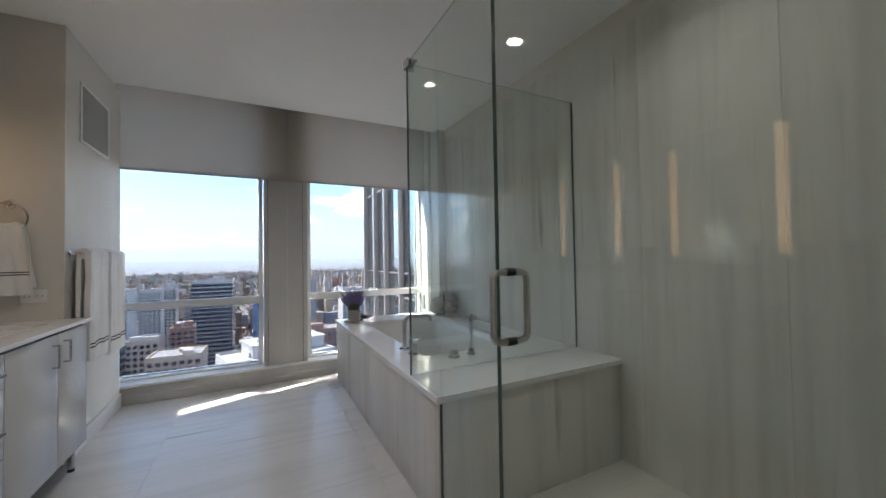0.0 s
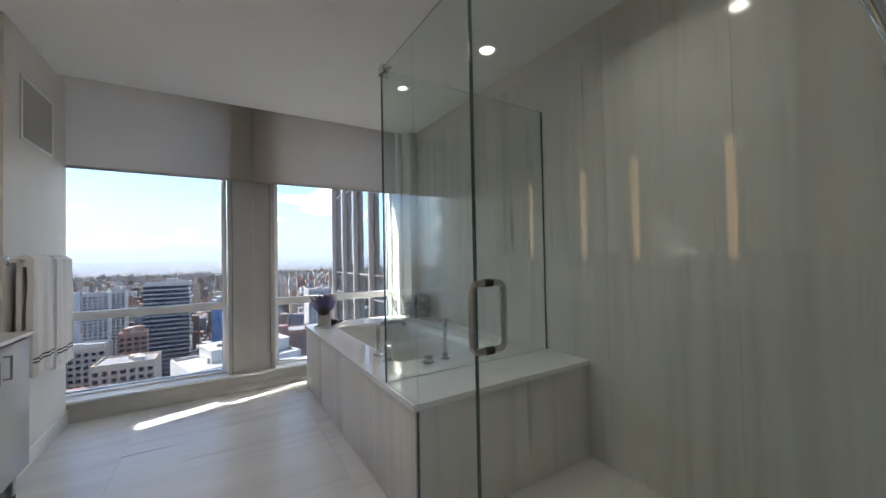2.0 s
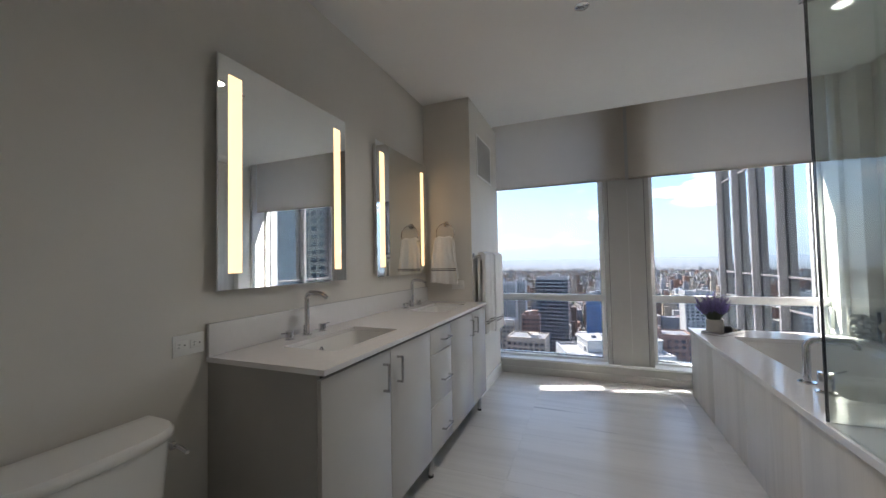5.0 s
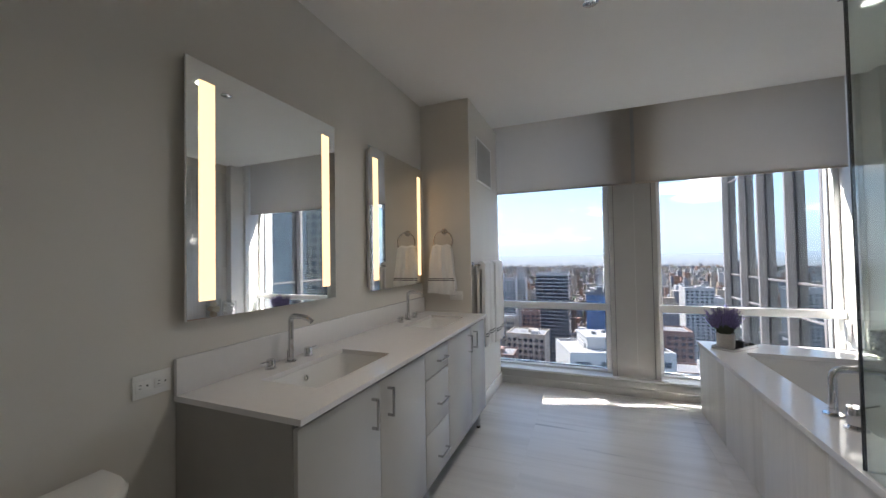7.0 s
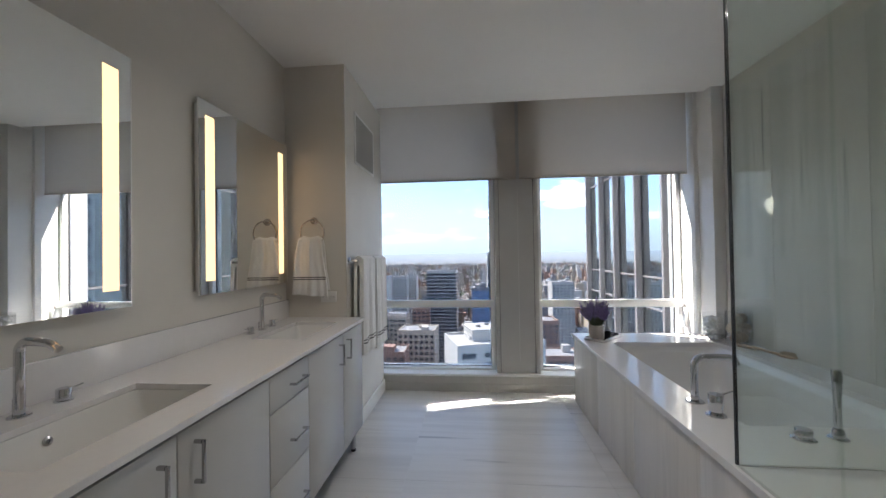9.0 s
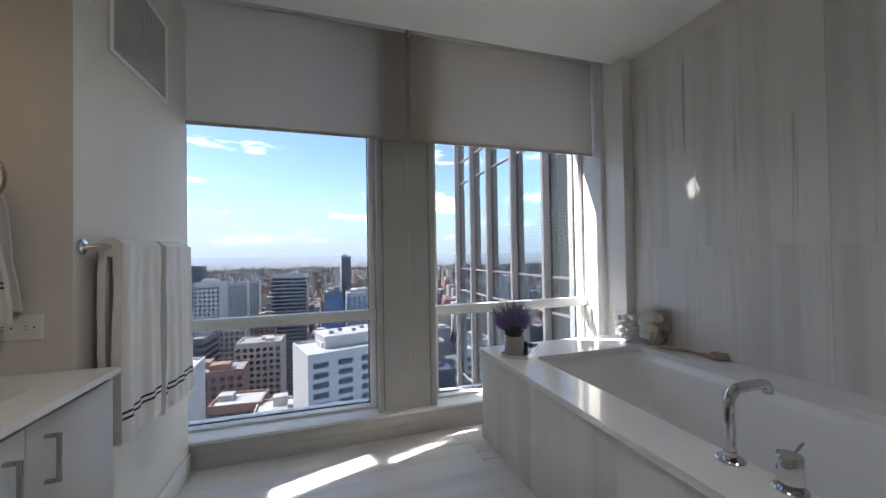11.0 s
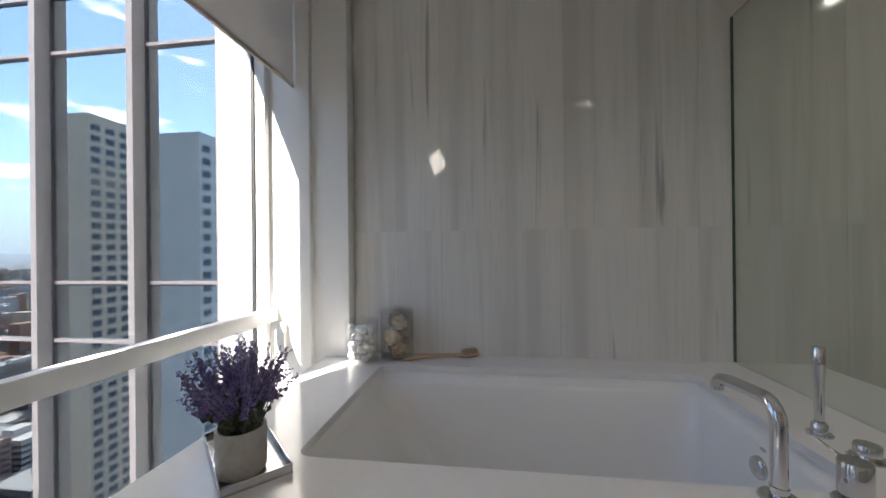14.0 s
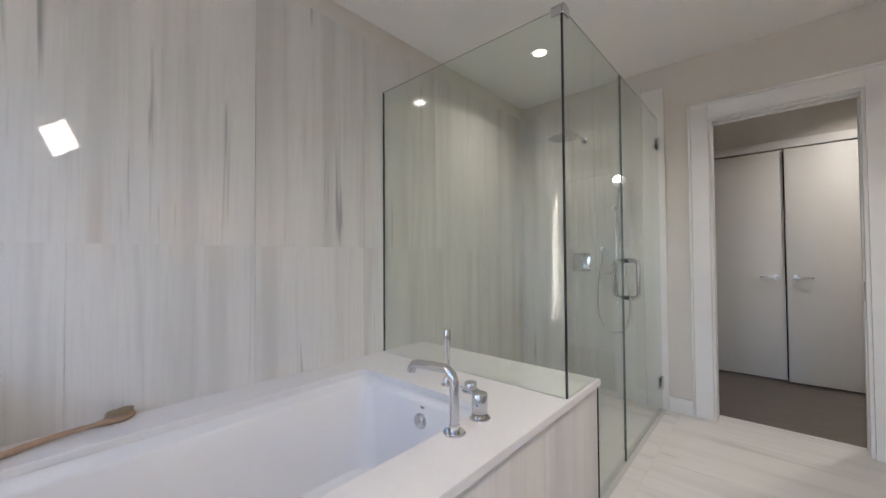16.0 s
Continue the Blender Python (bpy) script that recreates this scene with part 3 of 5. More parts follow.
for (a, b), fy in zip(SINKS, (1.470, 2.662)):
    s = thing("sink", "white porcelain undermount rectangular sink in the countertop", "sink", "vanity sinks", at=((SX0 + SX1) / 2, (a + b) / 2, 0.88))
    hx, hy = (SX1 - SX0) / 2, (b - a) / 2
    bm = basin(bmesh.new(), [rounded(-hx - 0.012, hx + 0.012, -hy - 0.012, hy + 0.012, 0.03, -0.0012), rounded(-hx + 0.002, hx - 0.002, -hy + 0.002, hy - 0.002, 0.03, -0.0012), rounded(-hx + 0.010, hx - 0.010, -hy + 0.010, hy - 0.010, 0.04, -0.06), rounded(-hx + 0.02, hx - 0.02, -hy + 0.022, hy - 0.022, 0.05, -0.115), rounded(-hx + 0.05, hx - 0.05, -hy + 0.06, hy - 0.06, 0.05, -0.135)])
    part("bowl", bm, PORCELAIN, s)
    part("drain", lathe(bmesh.new(), ((0, 0.004), (0.018, 0.004), (0.022, 0.002), (0.022, 0)), centre=(0, 0, -0.136), seg=20), CHROME, s, "chrome drain")
    part("overflow", lathe(bmesh.new(), ((0.006, 0), (0.013, 0.001), (0.013, 0.003), (0.006, 0.004)), centre=(-hx + 0.010, -0.02, -0.045), seg=16, turn=pose(0, 0, 0, 0, 80, 0)), CHROME, s, "chrome overflow ring")
    faucet_set(fy, "vanity faucets")


def lit_mirror(y0, y1):
    """A frameless mirror with two inset vertical light strips."""
    m = thing("lighted_mirror", "frameless wall mirror with two warm vertical light strips", "mirror", "mirrors above the vanity", at=(XL, y0, 1.16))
    w, h, d = y1 - y0, 0.98, 0.040
    part("box", boxes((0.001, d - 0.0045, 0.02, w - 0.02, 0.02, h - 0.02)), FRAME_WHITE, m)
    a, b, c, e = 0.045, 0.110, w - 0.110, w - 0.050
    z0, z1 = 0.068, 0.908
    part("mirror_glass", boxes((d - 0.004, d - 0.001, 0, w, 0, h), bevel=0.0008), MIRROR, m, smooth=0)
    for p, q in ((a, b), (c, e)):
        part("light_strip", boxes((d - 0.0009, d - 0.0002, p, q, z0, z1)), STRIP_GLOW, m, "glowing warm frosted light strip")
    for y in (-0.0035, w + 0.0005):
        part("edge", boxes((d - 0.006, d - 0.001, y, y + 0.003, 0, h)), WHITE, m)
    return m


lit_mirror(1.016, 1.852)
lit_mirror(2.206, 3.044)


def outlet(m, label):
    o = thing("wall_outlet", label, "outlet", "wall outlets")
    o.matrix_world = m
    part("plate", boxes((-0.0585, 0.0585, -0.039, 0.039, 0.0005, 0.006), bevel=0.002), WHITE, o)
    for x in (-0.028, 0.028):
        r = part("receptacle", boxes((x - 0.024, x + 0.024, -0.017, 0.017, 0.0062, 0.0085), bevel=0.001), WHITE, o)
        part("slot", boxes((x - 0.014, x - 0.006, 0.0045, 0.0065, 0.0086, 0.009), (x - 0.014, x - 0.007, -0.0065, -0.0045, 0.0086, 0.009), (x + 0.008, x + 0.013, -0.0025, 0.0025, 0.0086, 0.009)), BLACK, r)
    return o


outlet(Matrix.Translation((XL, 0.925, 0.965)) @ Euler((math.pi / 2, 0, math.pi / 2)).to_matrix().to_4x4(), "white double wall outlet above the toilet")
outlet(Matrix.Translation((-1.128, 3.10, 1.048)) @ Euler((math.pi / 2, 0, 0)).to_matrix().to_4x4(), "white double wall outlet under the hand towel")

# toilet
toilet = thing("toilet", "white ceramic toilet with a rounded tank lid", "toilet", at=(XL, 0.562, 0))
toilet.scale = (1.0, 1.0, 0.92)


def bowed(x0, x1, hw, bow, z, n=10):
    """Outline of a tank: flat back, bowed front with rounded ends."""
    front = []
    for k in range(2 * n + 1):
        a = radians(-90 + 180 * k / (2 * n))
        c, s = max(math.cos(a), 0.0), math.sin(a)
        front.append(Vector((x0 + bow + (x1 - x0 - bow) * c ** 0.55, hw * math.copysign(abs(s) ** 0.62, s), z)))
    return [Vector((x0, -hw, z))] + front + [Vector((x0, hw, z))]


def stack(rings):
    bm = bmesh.new()
    made = [[bm.verts.new(p) for p in ring] for ring in rings]
    n = len(made[0])
    for a, b in zip(made, made[1:]):
        for k in range(n):
            bm.faces.new((a[k], a[(k + 1) % n], b[(k + 1) % n], b[k]))
    bm.faces.new(made[0][::-1])
    bm.faces.new(made[-1])
    bmesh.ops.recalc_face_normals(bm, faces=bm.faces)
    return bm


part("tank", stack([bowed(0.02, 0.19, 0.19, 0.035, 0.38), bowed(0.02, 0.205, 0.205, 0.035, 0.60), bowed(0.02, 0.215, 0.215, 0.035, 0.782)]), PORCELAIN, toilet)
# black ring fills the gap under the lid as painted shade
part("lid_joint", stack([bowed(0.022, 0.213, 0.213, 0.035, 0.7822), bowed(0.022, 0.213, 0.213, 0.035, 0.7858)]), BLACK, toilet, "black ring as shade in the gap under the lid")
part("lid", stack([bowed(0.016, 0.222, 0.222, 0.036, 0.786), bowed(0.014, 0.227, 0.228, 0.036, 0.794), bowed(0.014, 0.227, 0.228, 0.036, 0.812), bowed(0.018, 0.218, 0.220, 0.036, 0.823), bowed(0.04, 0.17, 0.18, 0.03, 0.829)]), PORCELAIN, toilet)
lever = part("flush_lever", lathe(bmesh.new(), ((0, 0), (0.014, 0), (0.014, 0.012), (0.010, 0.016), (0, 0.016)), centre=(0.145, 0.2135, 0.735), seg=20, turn=pose(0, 0, 0, -90, 0, 0)), CHROME, toilet, "chrome flush lever")
part("arm", tube(bmesh.new(), [(0.145, 0.224, 0.735), (0.175, 0.226, 0.732), (0.215, 0.222, 0.724)], [0.006, 0.0075, 0.006], 12), CHROME, lever)
egg = [[Vector((0.47 + rx * math.cos(2 * math.pi * k / 32) + sh, ry * math.sin(2 * math.pi * k / 32), z)) for k in range(32)] for rx, ry, sh, z in ((0.20, 0.11, -0.06, 0.0), (0.20, 0.11, -0.06, 0.10), (0.21, 0.14, -0.03, 0.25), (0.235, 0.18, 0, 0.37), (0.24, 0.185, 0, 0.40))]
part("bowl", stack(egg), PORCELAIN, toilet)
part("seat", stack([[Vector((0.47 + s * 0.24 * math.cos(2 * math.pi * k / 32), s * 0.188 * math.sin(2 * math.pi * k / 32), z)) for k in range(32)] for s, z in ((0.98, 0.404), (1.0, 0.41), (1.0, 0.43), (0.95, 0.442))]), PORCELAIN, toilet)


# tub with deck and shower bench
DX0, DX1, DY0, DY1, DZ = 0.795, XR - 0.001, 1.515, 3.945, 0.61
TX0, TX1, TY0, TY1, TR = 1.025, 1.835, 2.170, 3.605, 0.045
deck = thing("tub_deck", "white quartz tub deck running on as a shower bench", "tub deck", at=(1.4, 2.7, 0))
off = Matrix.Translation((-1.4, -2.7, 0))
bm = bmesh.new()
hole = rounded(TX0, TX1, TY0, TY1, TR, 0, 6)
n = len(hole)
top = [bm.verts.new((v.x, v.y, DZ)) for v in hole]
low = [bm.verts.new((v.x, v.y, DZ - 0.03)) for v in hole]


rim = []
for k, v in enumerate(hole):
    g, i = k // 7, k % 7
    cx, cy = ((DX1, DY1), (DX0, DY1), (DX0, DY0), (DX1, DY0))[g]
    along_x = (i < 3) == (g in (0, 2))
    rim.append(Vector((cx, cy)) if i == 3 else Vector((cx, v.y)) if along_x else Vector((v.x, cy)))
otop = [bm.verts.new((v.x, v.y, DZ)) for v in rim]
olow = [bm.verts.new((v.x, v.y, DZ - 0.03)) for v in rim]
for k in range(n):
    j = (k + 1) % n
    for a, b in ((top, otop), (olow, low), (otop, olow), (low, top)):
        bm.faces.new((a[k], a[j], b[j], b[k]))
bmesh.ops.recalc_face_normals(bm, faces=bm.faces)
slab = part("slab", bm, QUARTZ, deck)
slab.data.transform(off)
core = part("core", boxes((0.825, 1.015, 1.545, 3.925, 0.0, 0.578), (1.845, 2.03, 1.545, 3.925, 0.0, 0.578), (1.0155, 1.8445, 1.545, 2.155, 0.0, 0.578), (1.0155, 1.8445, 3.62, 3.925, 0.0, 0.578)), GROUT, deck)
core.data.transform(off)
for a, b in ((1.527, 2.0765), (2.0775, 2.6915), (2.6925, 3.3065), (3.3075, 3.933)):
    p = part("apron_panel", boxes((0.809, 0.8245, a, b, 0.003, 0.5785), bevel=0.001), APRON, deck)
    p.data.transform(off)
p = part("bench_panel", boxes((0.8255, 1.431, 1.529, 1.5445, 0.003, 0.5785), bevel=0.001), APRON, deck)
p.data.transform(off)
p = part("bench_panel", boxes((1.432, 2.04, 1.529, 1.5445, 0.003, 0.5785), bevel=0.001), APRON, deck)
p.data.transform(off)
p = part("end_panel", boxes((0.8255, 2.04, 3.9255, 3.934, 0.003, 0.5785), bevel=0.001), APRON, deck)
p.data.transform(off)

tub = thing("bathtub", "white rectangular undermount soaking tub, empty", "bathtub", at=(1.43, 2.89, 0))
bm = basin(bmesh.new(), [rounded(TX0 - 0.03, TX1 + 0.03, TY0 - 0.03, TY1 + 0.03, TR, 0.578), rounded(TX0 - 0.002, TX1 + 0.002, TY0 - 0.002, TY1 + 0.002, TR, 0.578), rounded(TX0 + 0.004, TX1 - 0.008, TY0 + 0.004, TY1 - 0.006, TR + 0.005, 0.566),
                         rounded(TX0 + 0.012, TX1 - 0.045, TY0 + 0.020, TY1 - 0.02, TR + 0.01, 0.555), rounded(TX0 + 0.018, TX1 - 0.055, TY0 + 0.030, TY1 - 0.03, TR + 0.02, 0.540), rounded(TX0 + 0.035, TX1 - 0.075, TY0 + 0.050, TY1 - 0.14, 0.09, 0.30), rounded(TX0 + 0.06, TX1 - 0.10, TY0 + 0.08, TY1 - 0.26, 0.12, 0.16),
                         rounded(TX0 + 0.14, TX1 - 0.18, TY0 + 0.16, TY1 - 0.36, 0.12, 0.125)])
p = part("shell", bm, ACRYLIC, tub)
p.data.transform(Matrix.Translation((-1.43, -2.89, 0)))
turned = pose(0, 0, 0, -90, 0, 0)
p = part("overflow_plate", lathe(bmesh.new(), ((0, 0.016), (0.026, 0.016), (0.033, 0.012), (0.036, 0.004), (0.036, 0)), centre=(1.365, TY0 + 0.036, 0.47), seg=32, turn=turned), CHROME, tub, "round chrome overflow plate")
p.data.transform(Matrix.Translation((-1.43, -2.89, 0)))
p = part("badge", lathe(bmesh.new(), ((0, 0.002), (0.014, 0.002), (0.014, 0)), centre=(1.358, TY0 + 0.031, 0.532), seg=20, turn=turned @ Matrix.Diagonal((1, 0.4, 1, 1))), NICKEL, tub, "small oval badge")
p.data.transform(Matrix.Translation((-1.43, -2.89, 0)))

filler = thing("tub_filler", "polished chrome deck tub spout with a long bent neck", "faucet", at=(0.985, 2.415, DZ))
part("flange", lathe(bmesh.new(), ((0, 0), (0.040, 0), (0.040, 0.004), (0.036, 0.008), (0, 0.008)), seg=32), CHROME, filler)
pts = [Vector((0, 0, 0.006)), Vector((0, 0, 0.165))] + arc((0.045, 0, 0.17), 0.045, 180, 90, (1, 0, 0), (0, 0, 1), 9) + [Vector((0.09, 0.004, 0.214)), Vector((0.165, 0.012, 0.211))] + [Vector((0.187, 0.014, 0.205)), Vector((0.199, 0.015, 0.190)), Vector((0.201, 0.015, 0.176))]
part("spout", tube(bmesh.new(), pts, 0.0165, 22), CHROME, filler)
part("collar", lathe(bmesh.new(), ((0.0168, 0.010), (0.0185, 0.012), (0.0185, 0.030), (0.0168, 0.032)), seg=28), CHROME, filler)

mixer = thing("tub_mixer", "polished chrome cylindrical tub mixer with a thin lever", "faucet", at=(0.988, 2.262, DZ))
part("flange", lathe(bmesh.new(), ((0, 0), (0.040, 0), (0.040, 0.004), (0.036, 0.008), (0, 0.008)), seg=32), CHROME, mixer)
part("knob", lathe(bmesh.new(), ((0.027, 0.006), (0.027, 0.020), (0.030, 0.024), (0.030, 0.092), (0.028, 0.095), (0, 0.096)), seg=32), CHROME, mixer)
part("lever", rod(bmesh.new(), (0.026, 0.004, 0.090), (0.082, 0.014, 0.104), 0.0042, 0.0034, 12), CHROME, mixer)

diverter = thing("tub_diverter", "low round chrome diverter knob on the tub deck", "faucet", at=(1.183, 2.065, DZ))
part("flange", lathe(bmesh.new(), ((0, 0), (0.040, 0), (0.040, 0.004), (0.036, 0.008), (0, 0.008)), seg=32), CHROME, diverter)
part("knob", lathe(bmesh.new(), ((0.022, 0.006), (0.022, 0.014), (0.028, 0.016), (0.028, 0.038), (0.026, 0.041), (0, 0.042)), seg=32), CHROME, diverter)

hand = thing("hand_shower", "slim upright chrome hand shower in a deck holder", "hand shower", at=(1.315, 2.075, DZ))
part("flange", lathe(bmesh.new(), ((0, 0), (0.032, 0), (0.032, 0.004), (0.028, 0.008), (0, 0.008)), seg=32), CHROME, hand)
part("holder", lathe(bmesh.new(), ((0.020, 0.006), (0.020, 0.032), (0.014, 0.040), (0, 0.040)), seg=24), CHROME, hand)
part("handle", lathe(bmesh.new(), ((0.010, 0.040), (0.012, 0.045), (0.0125, 0.16), (0.0145, 0.168), (0.0150, 0.20), (0.0165, 0.205), (0.0165, 0.262), (0.014, 0.266), (0, 0.266)), seg=24), CHROME, hand)

# things on the deck
tray = thing("tray", "small polished metal tray on the tub deck", "tray")
tray.matrix_world = pose(1.005, 3.742, DZ, 0, 0, 46)
part("base", boxes((-0.165, 0.165, -0.082, 0.082, 0.0005, 0.005)), NICKEL, tray)
part("wall", boxes((-0.165, 0.165, -0.082, -0.078, 0.0052, 0.026), (-0.165, 0.165, 0.078, 0.082, 0.0052, 0.026), (-0.165, -0.161, -0.0778, 0.0778, 0.0052, 0.026), (0.161, 0.165, -0.0778, 0.0778, 0.0052, 0.026), bevel=0.001), CHROME, tray, "mirror-polished raised edge")
candle = thing("candle_cup", "small black glossy cup on the metal tray", "cup", at=(1.045, 3.775, DZ + 0.0055))
part("cup", lathe(bmesh.new(), ((0, 0), (0.028, 0), (0.030, 0.004), (0.031, 0.048), (0.028, 0.048), (0.027, 0.012), (0, 0.010)), seg=28), BLACK, candle)

CERAMIC = material("textured_grey_ceramic", (0.46, 0.43, 0.40), 0.65, tint=(0.36, 0.34, 0.31), grain=0.7, scale=30, bump=0.4, bump_scale=150)
SOIL = material("dark_filler", (0.05, 0.045, 0.03), 0.95, tint=(0.03, 0.035, 0.02), grain=0.8, scale=60, bump=0.6, bump_scale=200)
STEM = material("lavender_stem", (0.10, 0.12, 0.07), 0.8, tint=(0.06, 0.08, 0.05), grain=0.7, scale=40)
BLOOM = material("lavender_bloom", (0.30, 0.24, 0.50), 0.8, tint=(0.19, 0.14, 0.36), grain=0.9, scale=90)
plant = thing("lavender_pot", "purple lavender in a textured grey ceramic pot", "potted plant", at=(0.935, 3.700, DZ + 0.0055))
bm = bmesh.new()
seg = 48
prof = [(0.0, 0.0), (0.042, 0.0), (0.046, 0.004)] + [(0.0475 + 0.002 * (i / 12), 0.006 + 0.086 * i / 12) for i in range(13)] + [(0.049, 0.096), (0.044, 0.096), (0.042, 0.082), (0, 0.080)]
lathe(bm, prof, seg=seg)
for v in bm.verts:
    r = math.hypot(v.co.x, v.co.y)
    if r > 0.046 and 0.008 < v.co.z < 0.092:
        a = math.atan2(v.co.y, v.co.x)
        k = 0.0018 * math.sin(12 * a + (math.pi if int(v.co.z / 0.0143) % 2 else 0))
        v.co.x *= 1 + k / r
        v.co.y *= 1 + k / r
part("pot", bm, CERAMIC, plant)
part("soil", lathe(bmesh.new(), ((0, 0.088), (0.025, 0.088), (0.0425, 0.083)), seg=20), SOIL, plant)
rng = random.Random(5)
stems, blooms = bmesh.new(), bmesh.new()


def petal(bm, p, d, size):
    """A small folded floret."""
    d = d.normalized()
    s = d.orthogonal().normalized()
    s = (Matrix.Rotation(rng.uniform(0, 6.3), 3, d) @ s)
    u = d.cross(s)
    a, b, c, e = bm.verts.new(p), bm.verts.new(p + d * size * 0.6 + s * size * 0.38), bm.verts.new(p + d * size + u * size * 0.15), bm.verts.new(p + d * size * 0.6 - s * size * 0.38)
    f = bm.verts.new(p + d * size * 0.5 + u * size * 0.4)
    for t in ((a, b, f), (b, c, f), (c, e, f), (e, a, f)):
        bm.faces.new(t)


for i in range(100):
    a = rng.uniform(0, 2 * math.pi)
    lean = rng.random() ** 0.7
    h = rng.uniform(0.125, 0.235) * (1 - 0.30 * lean)
    r0 = 0.030 * lean
    tip = Vector((math.cos(a) * (r0 + 0.085 * lean), math.sin(a) * (r0 + 0.085 * lean), 0.085 + h))
    base = Vector((math.cos(a) * r0, math.sin(a) * r0, 0.082))
    mid = base.lerp(tip, 0.55) + Vector((math.cos(a), math.sin(a), 0)) * (-0.010 * lean) + Vector((rng.uniform(-0.006, 0.006), rng.uniform(-0.006, 0.006), 0))
    pts = [base, base.lerp(mid, 0.5), mid, mid.lerp(tip, 0.5), tip]
    tube(stems, pts, [0.0012, 0.0011, 0.001, 0.0009, 0.0006], 5)
    n = rng.randint(22, 34)
    for j in range(n):
        s = j / n
        p = mid.lerp(tip, -0.15 + 1.15 * s)
        ax = (tip - mid).normalized()
        q = rng.uniform(0, 6.28)
        side = Matrix.Rotation(q, 3, ax) @ ax.orthogonal().normalized()
        petal(blooms, p + side * 0.001, side * 0.8 + ax * rng.uniform(0.4, 1.0), rng.uniform(0.009, 0.0145) * (1.1 - 0.6 * s))
    for j in range(3):
        p = base.lerp(mid, rng.uniform(0.2, 0.9))
        petal(stems, p, Vector((rng.uniform(-1, 1), rng.uniform(-1, 1), 1.2)), rng.uniform(0.012, 0.022))
tagged(part("stem_tuft", stems, STEM, plant), "grey-green stems and leaves", kind="stuff")
tagged(part("flower_tuft", blooms, BLOOM, plant), "dense purple flower spikes", kind="stuff")
plant.scale = (1.22, 1.22, 1.22)

COTTON = material("cotton_wool", (0.82, 0.81, 0.79), 1.0, tint=(0.74, 0.73, 0.71), grain=0.5, scale=80, bump=0.8, bump_scale=160)
SPONGE = material("natural_sponge", (0.55, 0.43, 0.32), 0.95, tint=(0.34, 0.25, 0.17), grain=0.9, scale=70, bump=1.0, bump_scale=120)
PALE_SPONGE = material("pale_sea_sponge", (0.72, 0.63, 0.48), 0.95, tint=(0.54, 0.45, 0.33), grain=0.8, scale=60, bump=1.0, bump_scale=140)


def lump(r, k, seed, sub=2):
    bm = bmesh.new()
    bmesh.ops.create_icosphere(bm, subdivisions=sub, radius=r)
    for v in bm.verts:
        v.co *= 1 + k * noise.noise(v.co * (2.2 / r) + Vector((seed, seed * 2, 0)))
    return bm


def jar(at, r, h, sides, label, fill):
    j = thing("glass_jar", label, "jar", "jars on the tub deck", at=at)
    t = 0.003
    body = part("body", lathe(bmesh.new(), ((0, 0), (r - 0.004, 0), (r, 0.005), (r, h), (r - t, h), (r - t, 0.009), (0, 0.008)), seg=sides), JAR_GLASS, j, smooth=20)
    lid = part("lid", lathe(bmesh.new(), ((0, h + 0.0005), (r + 0.003, h + 0.0005), (r + 0.003, h + 0.006), (r - 0.012, h + 0.016), (0.010, h + 0.018), (0, h + 0.018)), seg=sides), JAR_GLASS, j, "clear glass lid", smooth=20)
    part("knob", lathe(bmesh.new(), ((0.006, h + 0.0182), (0.006, h + 0.024), (0.011, h + 0.030), (0.011, h + 0.037), (0, h + 0.041)), seg=16), JAR_GLASS, lid)
    body.visible_shadow = lid.visible_shadow = False
    rg = random.Random(int(h * 1000))
    fill(j, r - t, h, rg)
    return j


def cotton_fill(j, r, h, rg):
    placed = []
    for tries in range(4000):
        s = rg.uniform(0.018, 0.0225)
        a, q = rg.uniform(0, 6.28), (r * 0.92 - s - 0.002) * math.sqrt(rg.random())
        z = 0.010 + s
        c = Vector((q * math.cos(a), q * math.sin(a), z))
        while any((c - o).length < (s + t) * 0.86 for o, t in placed) and c.z < h:
            c.z += 0.003
        if c.z < h - 0.030:
            placed.append((c, s))
        if len(placed) > 64:
            break
    meshes = [mesh_of("cotton_ball", lump(0.016, 0.22, k), COTTON) for k in range(4)]
    for c, s in placed:
        piece("cotton_ball", meshes[rg.randrange(4)], j, Matrix.Translation(c) @ Euler((rg.uniform(0, 6), rg.uniform(0, 6), 0)).to_matrix().to_4x4() @ Matrix.Scale(s / 0.016, 4))


def pitted(r, seed):
    """A sponge ball with pits."""
    bm = bmesh.new()
    bmesh.ops.create_icosphere(bm, subdivisions=4, radius=r)
    rg = random.Random(seed)
    pits = [Vector((rg.gauss(0, 1), rg.gauss(0, 1), rg.gauss(0, 1))).normalized() for k in range(42)]
    for v in bm.verts:
        d = v.co.normalized()
        near = max(d.dot(p) for p in pits)
        v.co *= 1 + 0.07 * noise.noise(d * 2.5 + Vector((seed, 0, 0))) - (0.20 if near > 0.988 else 0)
    return bm


def sponge_fill(j, r, h, rg):
    for k, (x, y, z, s, mat) in enumerate(((-0.020, -0.012, 0.034, 0.027, SPONGE), (0.020, 0.010, 0.036, 0.028, SPONGE), (-0.018, 0.012, 0.083, 0.030, PALE_SPONGE), (0.022, -0.010, 0.090, 0.026, SPONGE), (-0.016, -0.012, 0.136, 0.026, PALE_SPONGE), (0.020, 0.012, 0.140, 0.026, SPONGE))):
        x, y, z, s = x * 1.6, y * 1.6, z * 1.38 + 0.004, s * 1.5
        p = part("sponge", pitted(s, k + 3) if mat is SPONGE or k == 4 else lump(s, 0.12, k, 4), mat, j)
        p.location = (x, y, z)


